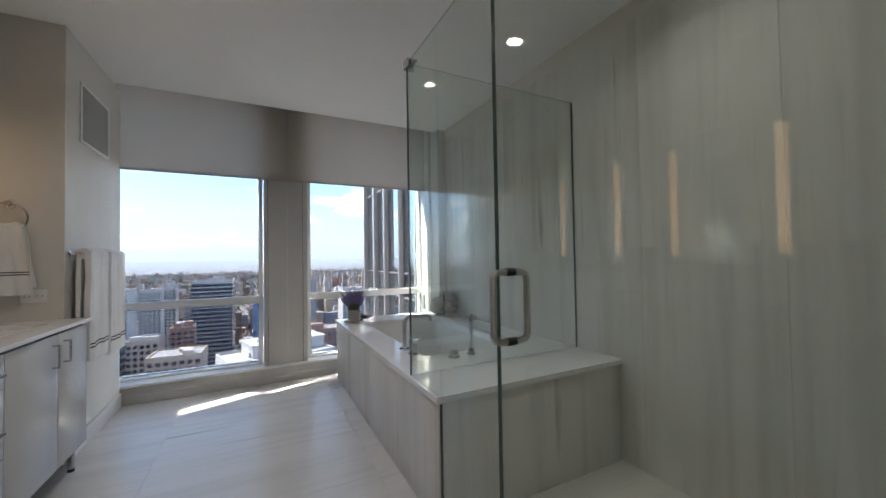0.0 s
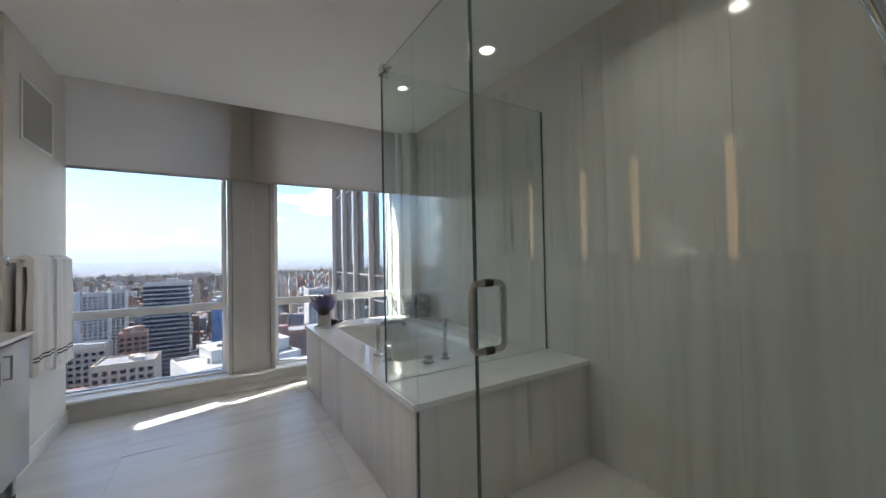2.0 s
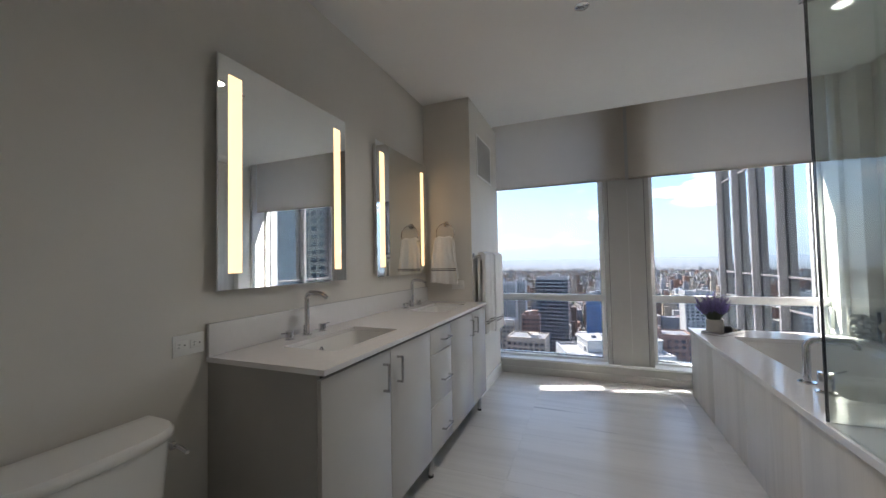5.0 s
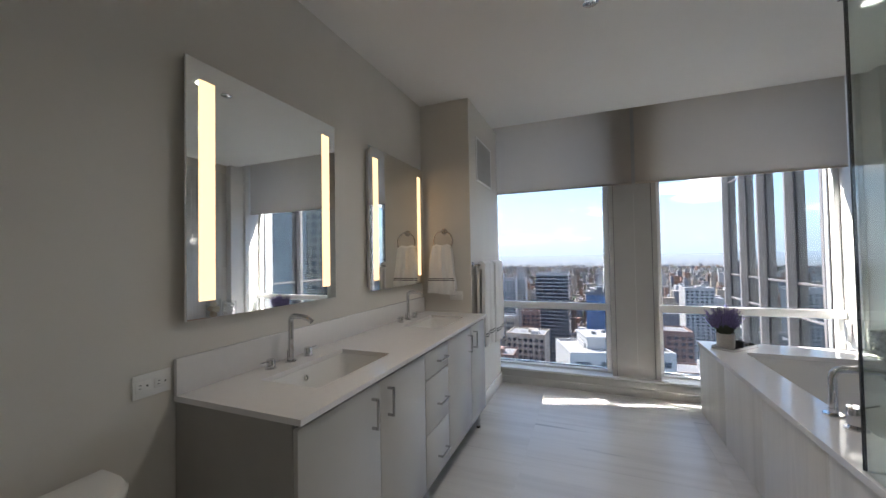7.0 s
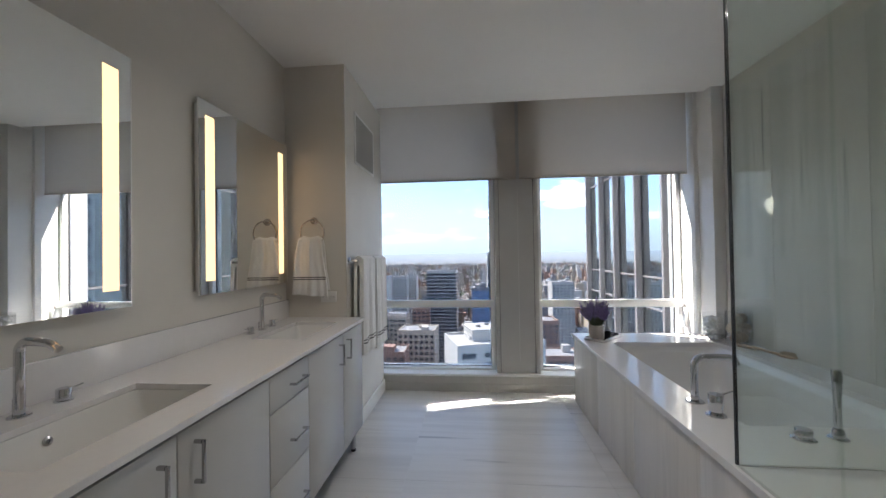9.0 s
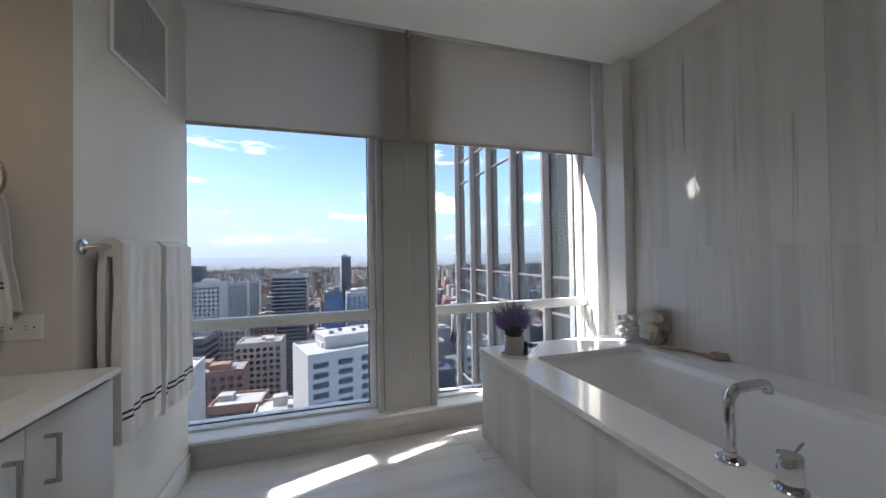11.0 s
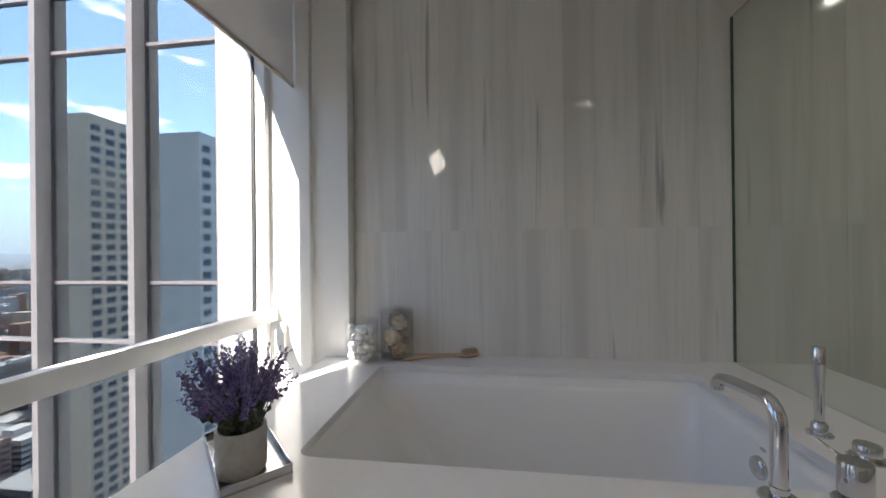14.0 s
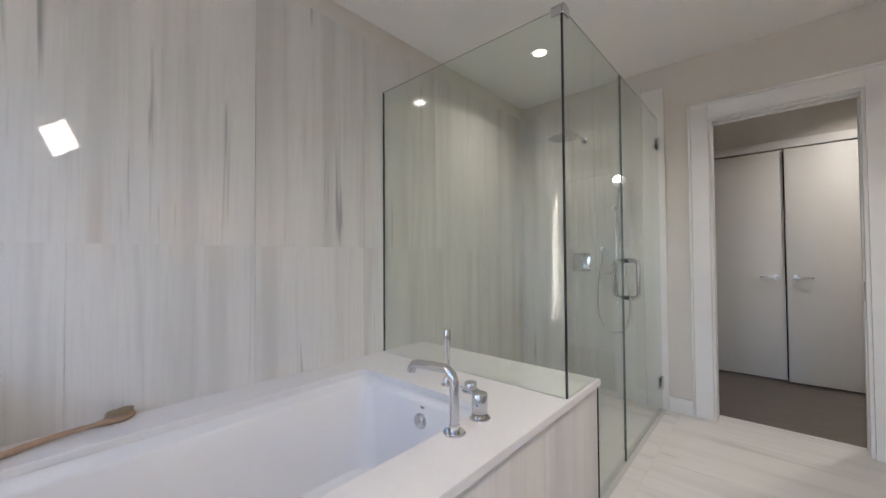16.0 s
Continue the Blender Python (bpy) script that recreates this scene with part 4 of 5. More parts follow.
jar((1.872, 3.722, DZ), 0.089, 0.205, 8, "faceted glass jar of white cotton balls", cotton_fill)
jar((1.955, 3.556, DZ), 0.087, 0.248, 24, "taller glass jar of brown natural sponges", sponge_fill)

WOOD = material("pale_beech", (0.48, 0.33, 0.22), 0.45, tint=(0.38, 0.25, 0.16), grain=0.8, scale=12, stretch=(1, 8, 8))
BRISTLE = material("natural_bristle", (0.50, 0.40, 0.28), 0.9, tint=(0.40, 0.30, 0.20), grain=0.8, scale=120, bump=0.8, bump_scale=500)
brush = thing("bath_brush", "long-handled beech bath brush lying bristles up", "brush")
brush.matrix_world = Matrix.Translation((1.885, 3.520, DZ + 0.0005)) @ pose(0, 0, 0, 0, 0, -70.5) @ Matrix.Scale(1.12, 4)
pts = [Vector((0.02 + 0.28 * k / 14, 0.006 * math.sin(k / 3.0), 0.011 + 0.006 * math.sin(math.pi * k / 14))) for k in range(15)]
part("handle", tube(bmesh.new(), pts, [0.006, 0.0085, 0.0095, 0.010, 0.010, 0.0098, 0.0095, 0.009, 0.0085, 0.0082, 0.008, 0.008, 0.009, 0.011, 0.013], 14), WOOD, brush)
part("head", lathe(bmesh.new(), ((0, 0.004), (0.024, 0.004), (0.031, 0.009), (0.032, 0.016), (0.028, 0.020), (0, 0.020)), centre=(0.325, 0, 0), seg=32, turn=Matrix.Diagonal((1.45, 1, 1, 1))), WOOD, brush)
bm = bmesh.new()
for k in range(420):
    a, q = rng.uniform(0, 6.28), math.sqrt(rng.random())
    x, y = 0.325 + 0.038 * q * math.cos(a), 0.026 * q * math.sin(a)
    rod(bm, (x, y, 0.019), (x + rng.uniform(-0.004, 0.004), y + rng.uniform(-0.004, 0.004), 0.036), 0.0008, seg=4)
part("bristles", bm, BRISTLE, brush, smooth=0)
part("cord", tube(bmesh.new(), [(0.02 - 0.006 * k, 0.012 * math.sin(k * 0.9), 0.003 + 0.004 * abs(math.cos(k))) for k in range(9)], 0.0016, 6), TOWEL, brush, "white hanging cord")


# shower enclosure
GX, GY, GT, GZ = 0.814, 1.870, 0.010, 2.312
enclosure = thing("shower_enclosure", "frameless clear glass shower enclosure with a hinged door", "shower enclosure", at=(GX, GY, 0))
back = Matrix.Translation((-GX, -GY, 0))


def pane_part(name, bm, parent, label=""):
    p = part(name, bm, SHOWER_GLASS, parent, label, smooth=0)
    p.data.transform(back)
    return p


def metal_part(name, bm, mat, parent, label=""):
    p = part(name, bm, mat, parent, label)
    p.data.transform(back)
    return p


side = pane_part("tub_side_pane", boxes((GX + GT, XR - 0.002, GY - GT / 2, GY + GT / 2, DZ + 0.002, GZ)), enclosure)
metal_part("wall_bead", boxes((XR - 0.005, XR - 0.001, GY - 0.006, GY + 0.006, DZ + 0.002, GZ)), GLASS_EDGE, side, "dark green glass edge")
metal_part("top_edge", boxes((GX + GT, XR - 0.007, GY - 0.0012, GY + 0.0012, GZ + 0.0002, GZ + 0.0012)), GLASS_EDGE, side)
metal_part("deck_bead", boxes((GX + GT, XR - 0.007, GY - 0.006, GY + 0.006, DZ + 0.0003, DZ + 0.0018)), FRAME, side)
front = pane_part("front_pane", boxes((GX - GT / 2, GX + GT / 2, 1.505, GY - GT / 2, DZ + 0.002, GZ), (GX - GT / 2, GX + GT / 2, 1.058, 1.505, 0.006, GZ)), enclosure)
metal_part("corner_edge", boxes((GX - 0.0045, GX + 0.004, GY - 0.003, GY + 0.0052, DZ + 0.002, GZ)), GASKET, front, "dark polished glass corner")
metal_part("top_edge", boxes((GX - 0.0012, GX + 0.0012, 1.06, GY, GZ + 0.0002, GZ + 0.0012)), GLASS_EDGE, front)
metal_part("notch_edge", boxes((GX - 0.0055, GX + 0.0055, 1.507, 1.5125, 0.004, DZ - 0.032)), GASKET, front)
metal_part("meeting_edge", boxes((GX - 0.0055, GX + 0.0055, 1.0555, 1.0575, 0.006, GZ)), GLASS_EDGE, front)
metal_part("deck_bead", boxes((GX - 0.006, GX + 0.006, 1.515, GY - 0.008, DZ + 0.0003, DZ + 0.0018)), FRAME, front)
door = pane_part("door", boxes((GX - GT / 2, GX + GT / 2, YD + 0.028, 1.050, 0.012, GZ)), enclosure, "clear hinged glass door, closed")
metal_part("meeting_edge", boxes((GX - 0.0055, GX + 0.0055, 1.0502, 1.0522, 0.012, GZ)), GLASS_EDGE, door)
metal_part("top_edge", boxes((GX - 0.0012, GX + 0.0012, YD + 0.03, 1.05, GZ + 0.0002, GZ + 0.0012)), GLASS_EDGE, door)
metal_part("sweep", boxes((GX - 0.006, GX + 0.006, YD + 0.028, 1.05, 0.003, 0.0115)), JAR_GLASS, door)
bm = bmesh.new()
HY = 0.985
for s in (-1, 1):
    x = GX + s * 0.068
    z0, z1, r = 0.966, 1.192, 0.028
    c = [Vector((GX + s * 0.006, HY, z0)), Vector((x - s * r, HY, z0))] + arc((x - s * r, HY, z0 + r), r, -90, 0, (s, 0, 0), (0, 0, 1), 7) + arc((x - s * r, HY, z1 - r), r, 0, 90, (s, 0, 0), (0, 0, 1), 7) + [Vector((GX + s * 0.006, HY, z1))]
    tube(bm, c, 0.0115, 18)
metal_part("handle", bm, NICKEL, door, "brushed nickel loop handle")
for z in (0.966, 1.192):
    metal_part("washer", rod(bmesh.new(), (GX - 0.017, HY, z), (GX + 0.017, HY, z), 0.0135), GASKET, door)
for z in (0.218, 2.112):
    metal_part("hinge", boxes((GX - 0.013, GX + 0.013, YD + 0.0005, YD + 0.025, z - 0.045, z + 0.045), (GX - 0.016, GX - 0.0055, YD + 0.026, YD + 0.082, z - 0.045, z + 0.045), (GX + 0.0055, GX + 0.016, YD + 0.026, YD + 0.082, z - 0.045, z + 0.045), bevel=0.002), CHROME, enclosure, "chrome glass hinge")
metal_part("corner_clamp", boxes((GX - 0.016, GX + 0.045, GY - 0.045, GY + 0.016, GZ + 0.0026, GZ + 0.012), (GX - 0.016, GX - 0.0065, GY - 0.045, GY + 0.016, GZ - 0.034, GZ + 0.0024), (GX - 0.006, GX + 0.045, GY + 0.0085, GY + 0.016, GZ - 0.034, GZ + 0.0024), bevel=0.002), CHROME, enclosure, "chrome corner clamp")
setting("shower_curb_strip", boxes((0.785, 0.845, YD + 0.001, 1.526, 0.0005, 0.0025)), FRAME, "flat metal strip under the shower glass", "threshold")
setting("shower_jamb", boxes((0.770, 0.930, YD + 0.001, YD + 0.0145, 0, 2.565), bevel=0.002), WHITE, "white stone jamb strip behind the shower hinges", "shower jamb")

rain = thing("rain_shower", "round chrome rain shower head on a wall arm", "shower head", at=(1.40, 0.52, 2.185))
part("disc", lathe(bmesh.new(), ((0, 0), (0.120, 0), (0.127, 0.003), (0.127, 0.008), (0.10, 0.016), (0.03, 0.030), (0.016, 0.040), (0, 0.040)), seg=40), CHROME, rain)
bm = bmesh.new()
for ring, count in ((0.03, 8), (0.06, 16), (0.09, 24)):
    for k in range(count):
        rod(bm, (ring * math.cos(6.2832 * k / count), ring * math.sin(6.2832 * k / count), -0.002), (ring * math.cos(6.2832 * k / count), ring * math.sin(6.2832 * k / count), 0.0005), 0.003, seg=6)
tagged(part("nozzles", bm, BLACK, rain), kind="stuff")
part("arm", tube(bmesh.new(), [(0, 0, 0.036), (0, 0, 0.055)] + arc((0, -0.03, 0.055), 0.03, 0, 90, (0, 1, 0), (0, 0, 1), 6) + [(0, -0.2, 0.09), (0, -0.46, 0.09)], 0.011, 16), CHROME, rain)
part("flange", lathe(bmesh.new(), ((0, 0), (0.03, 0), (0.03, 0.006), (0.014, 0.01), (0, 0.01)), centre=(0, -0.460, 0.09), seg=24, turn=turned), CHROME, rain)

valve = thing("shower_valve", "square chrome shower valve plate with two controls", "shower valve", at=(1.44, YD + 0.0145, 1.165))
part("plate", boxes((-0.08, 0.08, 0.0, 0.008, -0.08, 0.08), bevel=0.003), CHROME, valve)
part("dial", lathe(bmesh.new(), ((0, 0.045), (0.024, 0.045), (0.027, 0.040), (0.027, 0.0085)), centre=(0, 0, -0.03), seg=28, turn=turned), CHROME, valve)
part("button", lathe(bmesh.new(), ((0, 0.022), (0.013, 0.022), (0.015, 0.018), (0.015, 0.0085)), centre=(-0.022, 0, 0.035), seg=20, turn=turned), CHROME, valve)
part("button", lathe(bmesh.new(), ((0, 0.022), (0.013, 0.022), (0.015, 0.018), (0.015, 0.0085)), centre=(0.030, 0, 0.020), seg=20, turn=turned), CHROME, valve)

slide = thing("slide_shower", "chrome hand shower on a slide bar with a hose", "hand shower", at=(1.125, YD + 0.0145, 0))
part("bar", rod(bmesh.new(), (0, 0.05, 0.80), (0, 0.05, 1.66), 0.0105), CHROME, slide)
for z in (0.83, 1.63):
    part("bracket", rod(bmesh.new(), (0, 0.0, z), (0, 0.062, z), 0.013), CHROME, slide)
head = part("head", lathe(bmesh.new(), ((0, 0.012), (0.05, 0.012), (0.055, 0.006), (0.052, 0), (0.02, -0.014), (0, -0.014)), centre=(-0.055, 0.14, 1.83), seg=32, turn=pose(0, 0, 0, -70, 0, 0)), CHROME, slide)
part("handle", tube(bmesh.new(), [(-0.055, 0.13, 1.82), (-0.035, 0.105, 1.74), (-0.02, 0.085, 1.66), (-0.01, 0.075, 1.60)], [0.014, 0.012, 0.011, 0.010], 14), CHROME, slide)
part("slider", boxes((-0.025, 0.018, 0.036, 0.10, 1.60, 1.64), bevel=0.005), CHROME, slide)
part("elbow", boxes((0.105, 0.145, 0.0, 0.035, 1.262, 1.302), bevel=0.004), CHROME, slide)
hose = [Vector((0.125, 0.03, 1.262)), Vector((0.125, 0.045, 1.21)), Vector((0.140, 0.06, 1.08)), Vector((0.155, 0.07, 0.90)), Vector((0.145, 0.08, 0.72)), Vector((0.09, 0.085, 0.60)), Vector((0.0, 0.09, 0.575)), Vector((-0.075, 0.09, 0.63)), Vector((-0.105, 0.09, 0.78)), Vector((-0.09, 0.085, 1.00)), Vector((-0.055, 0.08, 1.25)), Vector((-0.02, 0.075, 1.48)), Vector((-0.01, 0.075, 1.60))]


def smooth_line(ps, k=6):
    out = []
    for i in range(len(ps) - 1):
        a, b, c, d = ps[max(i - 1, 0)], ps[i], ps[i + 1], ps[min(i + 2, len(ps) - 1)]
        for j in range(k):
            t = j / k
            out.append(0.5 * ((2 * b) + (c - a) * t + (2 * a - 5 * b + 4 * c - d) * t * t + (3 * b - a - 3 * c + d) * t ** 3))
    return out + [ps[-1]]


part("hose", tube(bmesh.new(), smooth_line(hose), 0.0065, 10), NICKEL, slide, "ribbed metal hose")


# towels, vent, ceiling fittings
def towel_sheet(width0, width1, length, thick, folds, amp, seed, stripes=((0.838, 0.851), (0.868, 0.881))):
    """A hanging towel, top at z = 0, running down along -z; width along y, face towards +x."""
    bm = bmesh.new()
    nu, nv = 40, 36
    rg = random.Random(seed)
    ph = [rg.uniform(0, 6.28) for k in range(4)]
    grid = []
    for j in range(nv + 1):
        v = j / nv
        w = width0 + (width1 - width0) * (v ** 0.7)
        row = []
        for i in range(nu + 1):
            u = i / nu
            x = amp * (0.4 + 0.6 * v) * (math.sin(folds * 6.28 * u + ph[0] + 0.6 * v) * 0.6 + 0.4 * math.sin(folds * 2.3 * 6.28 * u + ph[1] - v))
            x += 0.004 * noise.noise(Vector((u * 5, v * 6, seed)))
            y = (u - 0.5) * w + 0.004 * math.sin(7 * v + ph[2])
            z = -length * v + (0.006 * math.sin(5 * u + ph[3]) if j == nv else 0)
            row.append(Vector((x, y, z)))
        grid.append(row)
    front = [[bm.verts.new(p + Vector((thick / 2, 0, 0))) for p in row] for row in grid]
    rear = [[bm.verts.new(p - Vector((thick / 2, 0, 0))) for p in row] for row in grid]
    for j in range(nv):
        for i in range(nu):
            bm.faces.new((front[j][i], front[j + 1][i], front[j + 1][i + 1], front[j][i + 1]))
            bm.faces.new((rear[j][i], rear[j][i + 1], rear[j + 1][i + 1], rear[j + 1][i]))
    for j in range(nv):
        bm.faces.new((front[j][0], rear[j][0], rear[j + 1][0], front[j + 1][0]))
        bm.faces.new((front[j][nu], front[j + 1][nu], rear[j + 1][nu], rear[j][nu]))
    for i in range(nu):
        bm.faces.new((front[0][i], front[0][i + 1], rear[0][i + 1], rear[0][i]))
        bm.faces.new((front[nv][i], rear[nv][i], rear[nv][i + 1], front[nv][i + 1]))
    bmesh.ops.recalc_face_normals(bm, faces=bm.faces)
    bands = []
    for v0, v1 in stripes:
        b = bmesh.new()
        j0, f = int(v0 * nv), 0
        for i in range(nu):
            def at(ii, v):
                j = min(int(v * nv), nv - 1)
                t = v * nv - j
                return grid[j][ii].lerp(grid[j + 1][ii], t) + Vector((thick / 2 + 0.0012, 0, 0))
            b.faces.new([b.verts.new(q) for q in (at(i, v0), at(i, v1), at(i + 1, v1), at(i + 1, v0))])
        bands.append(b)
    return bm, bands


bar = thing("towel_bar", "polished chrome towel bar on the chase wall", "towel bar", at=(-0.995, 3.49, 1.305))
part("rail", rod(bmesh.new(), (0.062, -0.36, 0), (0.062, 0.36, 0), 0.009), CHROME, bar)
for y in (-0.35, 0.35):
    part("bracket", rod(bmesh.new(), (0.006, y, 0), (0.068, y, 0), 0.010), CHROME, bar)
    part("rosette", lathe(bmesh.new(), ((0, 0), (0.027, 0), (0.027, 0.005), (0.022, 0.009), (0, 0.009)), centre=(0.0005, y, 0), seg=28, turn=pose(0, 0, 0, 0, 90, 0)), CHROME, bar)

for y, w, ln, seed in ((3.325, 0.33, 0.71, 2), (3.672, 0.335, 0.745, 7)):
    t = thing("bath_towel", "white bath towel with two dark stripes over the bar", "towel", "towels on the bar", at=(-0.933, y, 1.318))
    bm, bands = towel_sheet(w * 0.94, w * 1.03, ln, 0.030, 1.7, 0.015, seed)
    p = part("front_drop", bm, TOWEL, t)
    p.location = (0.030, 0, 0)
    for b in bands:
        q = part("stripe", b, STRIPE, p, "dark woven stripe")
    bm, _ = towel_sheet(w * 0.94, w, ln * 0.94, 0.022, 1.3, 0.008, seed + 1)
    p = part("rear_drop", bm, TOWEL, t)
    p.location = (-0.022, 0, 0)
    bm = bmesh.new()
    tube(bm, [(0.004, -w * 0.468, -0.014), (0.004, -w * 0.2, -0.012), (0.004, w * 0.2, -0.012), (0.004, w * 0.468, -0.014)], 0.036, 20)
    part("fold", bm, TOWEL, t)

ring = thing("towel_ring", "round polished nickel towel ring on the chase wall", "towel ring", at=(-1.232, 3.10, 1.600))
part("rosette", lathe(bmesh.new(), ((0, 0), (0.027, 0), (0.027, 0.006), (0.020, 0.012), (0.013, 0.014), (0.012, 0.040), (0, 0.042)), seg=28, turn=pose(0, 0, 0, 90, 0, 0)), NICKEL, ring)
part("hoop", tube(bmesh.new(), [(0.088 * math.cos(6.2832 * k / 40), -0.036, -0.084 + 0.088 * math.sin(6.2832 * k / 40)) for k in range(40)], 0.0055, 12, loop=True), NICKEL, ring)
t = thing("hand_towel", "white hand towel with two dark stripes in the ring", "towel", at=(-1.242, 3.064, 1.470))
bm, bands = towel_sheet(0.155, 0.262, 0.40, 0.018, 1.8, 0.014, 4, ((0.672, 0.688), (0.708, 0.724)))
turn90 = pose(0, 0, 0, 0, 0, -90)
p = part("front_drop", bm, TOWEL, t)
p.matrix_basis = pose(0, -0.022, -0.004, 0, 0, -90)
for b in bands:
    part("stripe", b, STRIPE, p, "dark woven stripe")
bm, _ = towel_sheet(0.155, 0.25, 0.36, 0.010, 1.5, 0.006, 9)
p = part("rear_drop", bm, TOWEL, t)
p.matrix_basis = pose(0, 0.016, -0.004, 0, 0, -90)
part("fold", tube(bmesh.new(), [(-0.078, -0.003, -0.018), (-0.05, -0.003, 0.0), (0, -0.003, -0.012), (0.05, -0.003, 0.0), (0.078, -0.003, -0.018)], 0.022, 14), TOWEL, t)

vent = thing("wall_vent", "grey slatted air vent in a white frame", "vent", at=(-0.995, 3.565, 2.27))
part("frame", boxes((0.0005, 0.008, -0.265, 0.265, 0.185, 0.205), (0.0005, 0.008, -0.265, 0.265, -0.205, -0.185), (0.0005, 0.008, -0.265, -0.236, -0.1845, 0.1845), (0.0005, 0.008, 0.236, 0.265, -0.1845, 0.1845), bevel=0.0015), WHITE, vent)
part("backing", boxes((0.0005, 0.0015, -0.2355, 0.2355, -0.1845, 0.1845)), BLACK, vent)
slat_me = mesh_of("slat", boxes((0.002, 0.0095, -0.0035, 0.0035, -0.184, 0.184)), FRAME, 0)
for k in range(36):
    piece("slat", slat_me, vent, pose(0, -0.230 + 0.0131 * k, 0))

can = thing("downlight", "white round recessed ceiling downlight, lit", "ceiling light", "recessed downlights", at=(-0.05, 2.02, H))
part("trim_ring", lathe(bmesh.new(), ((0.048, -0.001), (0.062, -0.004), (0.066, -0.0008), (0.062, 0.0), (0.048, -0.0005)), seg=32), WHITE, can)
part("lens", lathe(bmesh.new(), ((0, -0.0025), (0.047, -0.0025), (0.047, -0.0008), (0, -0.0008)), seg=32), CAN_GLOW, can, "warm glowing lens")
copy_thing(can, pose(1.41, 0.90, H))
# unseen hallway downlight, added to light the closet doors
copy_thing(can, pose(-0.60, -0.72, H))
spr = thing("sprinkler", "flush round chrome ceiling sprinkler cap", "sprinkler", at=(-0.02, 2.24, H))
part("cap", lathe(bmesh.new(), ((0, -0.008), (0.036, -0.008), (0.042, -0.004), (0.042, -0.0005)), seg=32), CHROME, spr)
part("deflector", boxes((-0.011, 0.011, -0.003, 0.003, -0.012, -0.0085)), NICKEL, spr)

# hallway closet
for x0, x1, hx, turn, lab in ((0.055, 0.66, 0.18, 0, "plain white closet door, closed"), (-0.55, 0.045, -0.075, 0, "plain white closet door, slightly ajar")):
    hinge = x1 if x0 > 0 else x0
    d = thing("closet_door", lab, "door", "hallway closet doors")
    d.matrix_world = pose(hinge, -1.44, 0, 0, 0, 0 if x0 > 0 else 3.5)
    part("leaf", boxes((x0 - hinge, x1 - hinge, -0.035, 0.005, 0.012, 2.235), bevel=0.002), CLOSET_PAINT, d)
    h = part("lever_handle", rod(bmesh.new(), (hx - hinge - 0.05 * (1 if x0 > 0 else -1), 0.006, 1.0), (hx - hinge - 0.05 * (1 if x0 > 0 else -1), 0.05, 1.0), 0.010), NICKEL, d, "brushed metal lever handle")
    part("rosette", lathe(bmesh.new(), ((0, 0), (0.026, 0), (0.026, 0.006), (0, 0.007)), centre=(hx - hinge - 0.05 * (1 if x0 > 0 else -1), 0.0055, 1.0), seg=24, turn=turned), NICKEL, h)
    part("grip", boxes((min(hx - hinge - 0.06, hx - hinge + 0.06), max(hx - hinge - 0.06, hx - hinge + 0.06), 0.042, 0.052, 0.991, 1.009), bevel=0.003), NICKEL, h)
# black sheet stands in for the shade inside the closet
setting("closet_back", boxes((-0.62, 0.80, -1.62, -1.605, 0, 2.25)), BLACK, "black sheet in place of the shaded closet inside", "closet")
setting("closet_casing", boxes((-0.65, 0.72, -1.449, -1.432, 2.25, 2.33), (0.665, 0.72, -1.449, -1.432, 0, 2.249), bevel=0.003), WHITE, "white painted closet casing", "door casing")


# the glass wing of the tower beside the window
SKY_GLASS = material("mirror_tinted_facade_glass", (0.70, 0.77, 0.78), 0.015, 1.0, tint=(0.64, 0.73, 0.75), grain=0.4, scale=0.7)
FIN = material("pale_facade_metal", (0.40, 0.365, 0.355), 0.4, tint=(0.34, 0.29, 0.285), grain=0.4, scale=3)
DARK_METAL = material("dark_facade_metal", (0.10, 0.10, 0.11), 0.4, tint=(0.07, 0.07, 0.08), grain=0.5, scale=4)
WX = 2.56
wing = thing("glass_wing", "glass and pale metal wing of the same tower", "building", at=(WX, 7.0, 0))
wb = Matrix.Translation((-WX, -7.0, 0))


def wing_part(name, bm, mat, label=""):
    p = part(name, bm, mat, wing, label, smooth=0)
    p.data.transform(wb)
    return p


FINS = (4.985, 5.715, 6.575, 7.47, 8.24, 9.10)
ZL = [0.49 + 2.28 * k for k in range(-8, 7)]
wing_part("column", boxes((2.38, 3.2, 4.63, 4.95, -60, 25), bevel=0.01), WHITE, "sunlit white corner column")
wing_part("core", boxes((WX + 0.05, 6.0, 4.96, 9.10, -150, 25)), DARK_METAL)
for y in FINS:
    wing_part("fin", boxes((WX - 0.11, WX + 0.04, y - 0.028, y + 0.028, -60, 25), bevel=0.004), FIN)
    # dark strips beside each fin, painted in as its shade
    wing_part("shadow_joint", boxes((WX - 0.01, WX + 0.04, y - 0.048, y - 0.029, -60, 25), (WX - 0.01, WX + 0.04, y + 0.029, y + 0.048, -60, 25)), DARK_METAL)
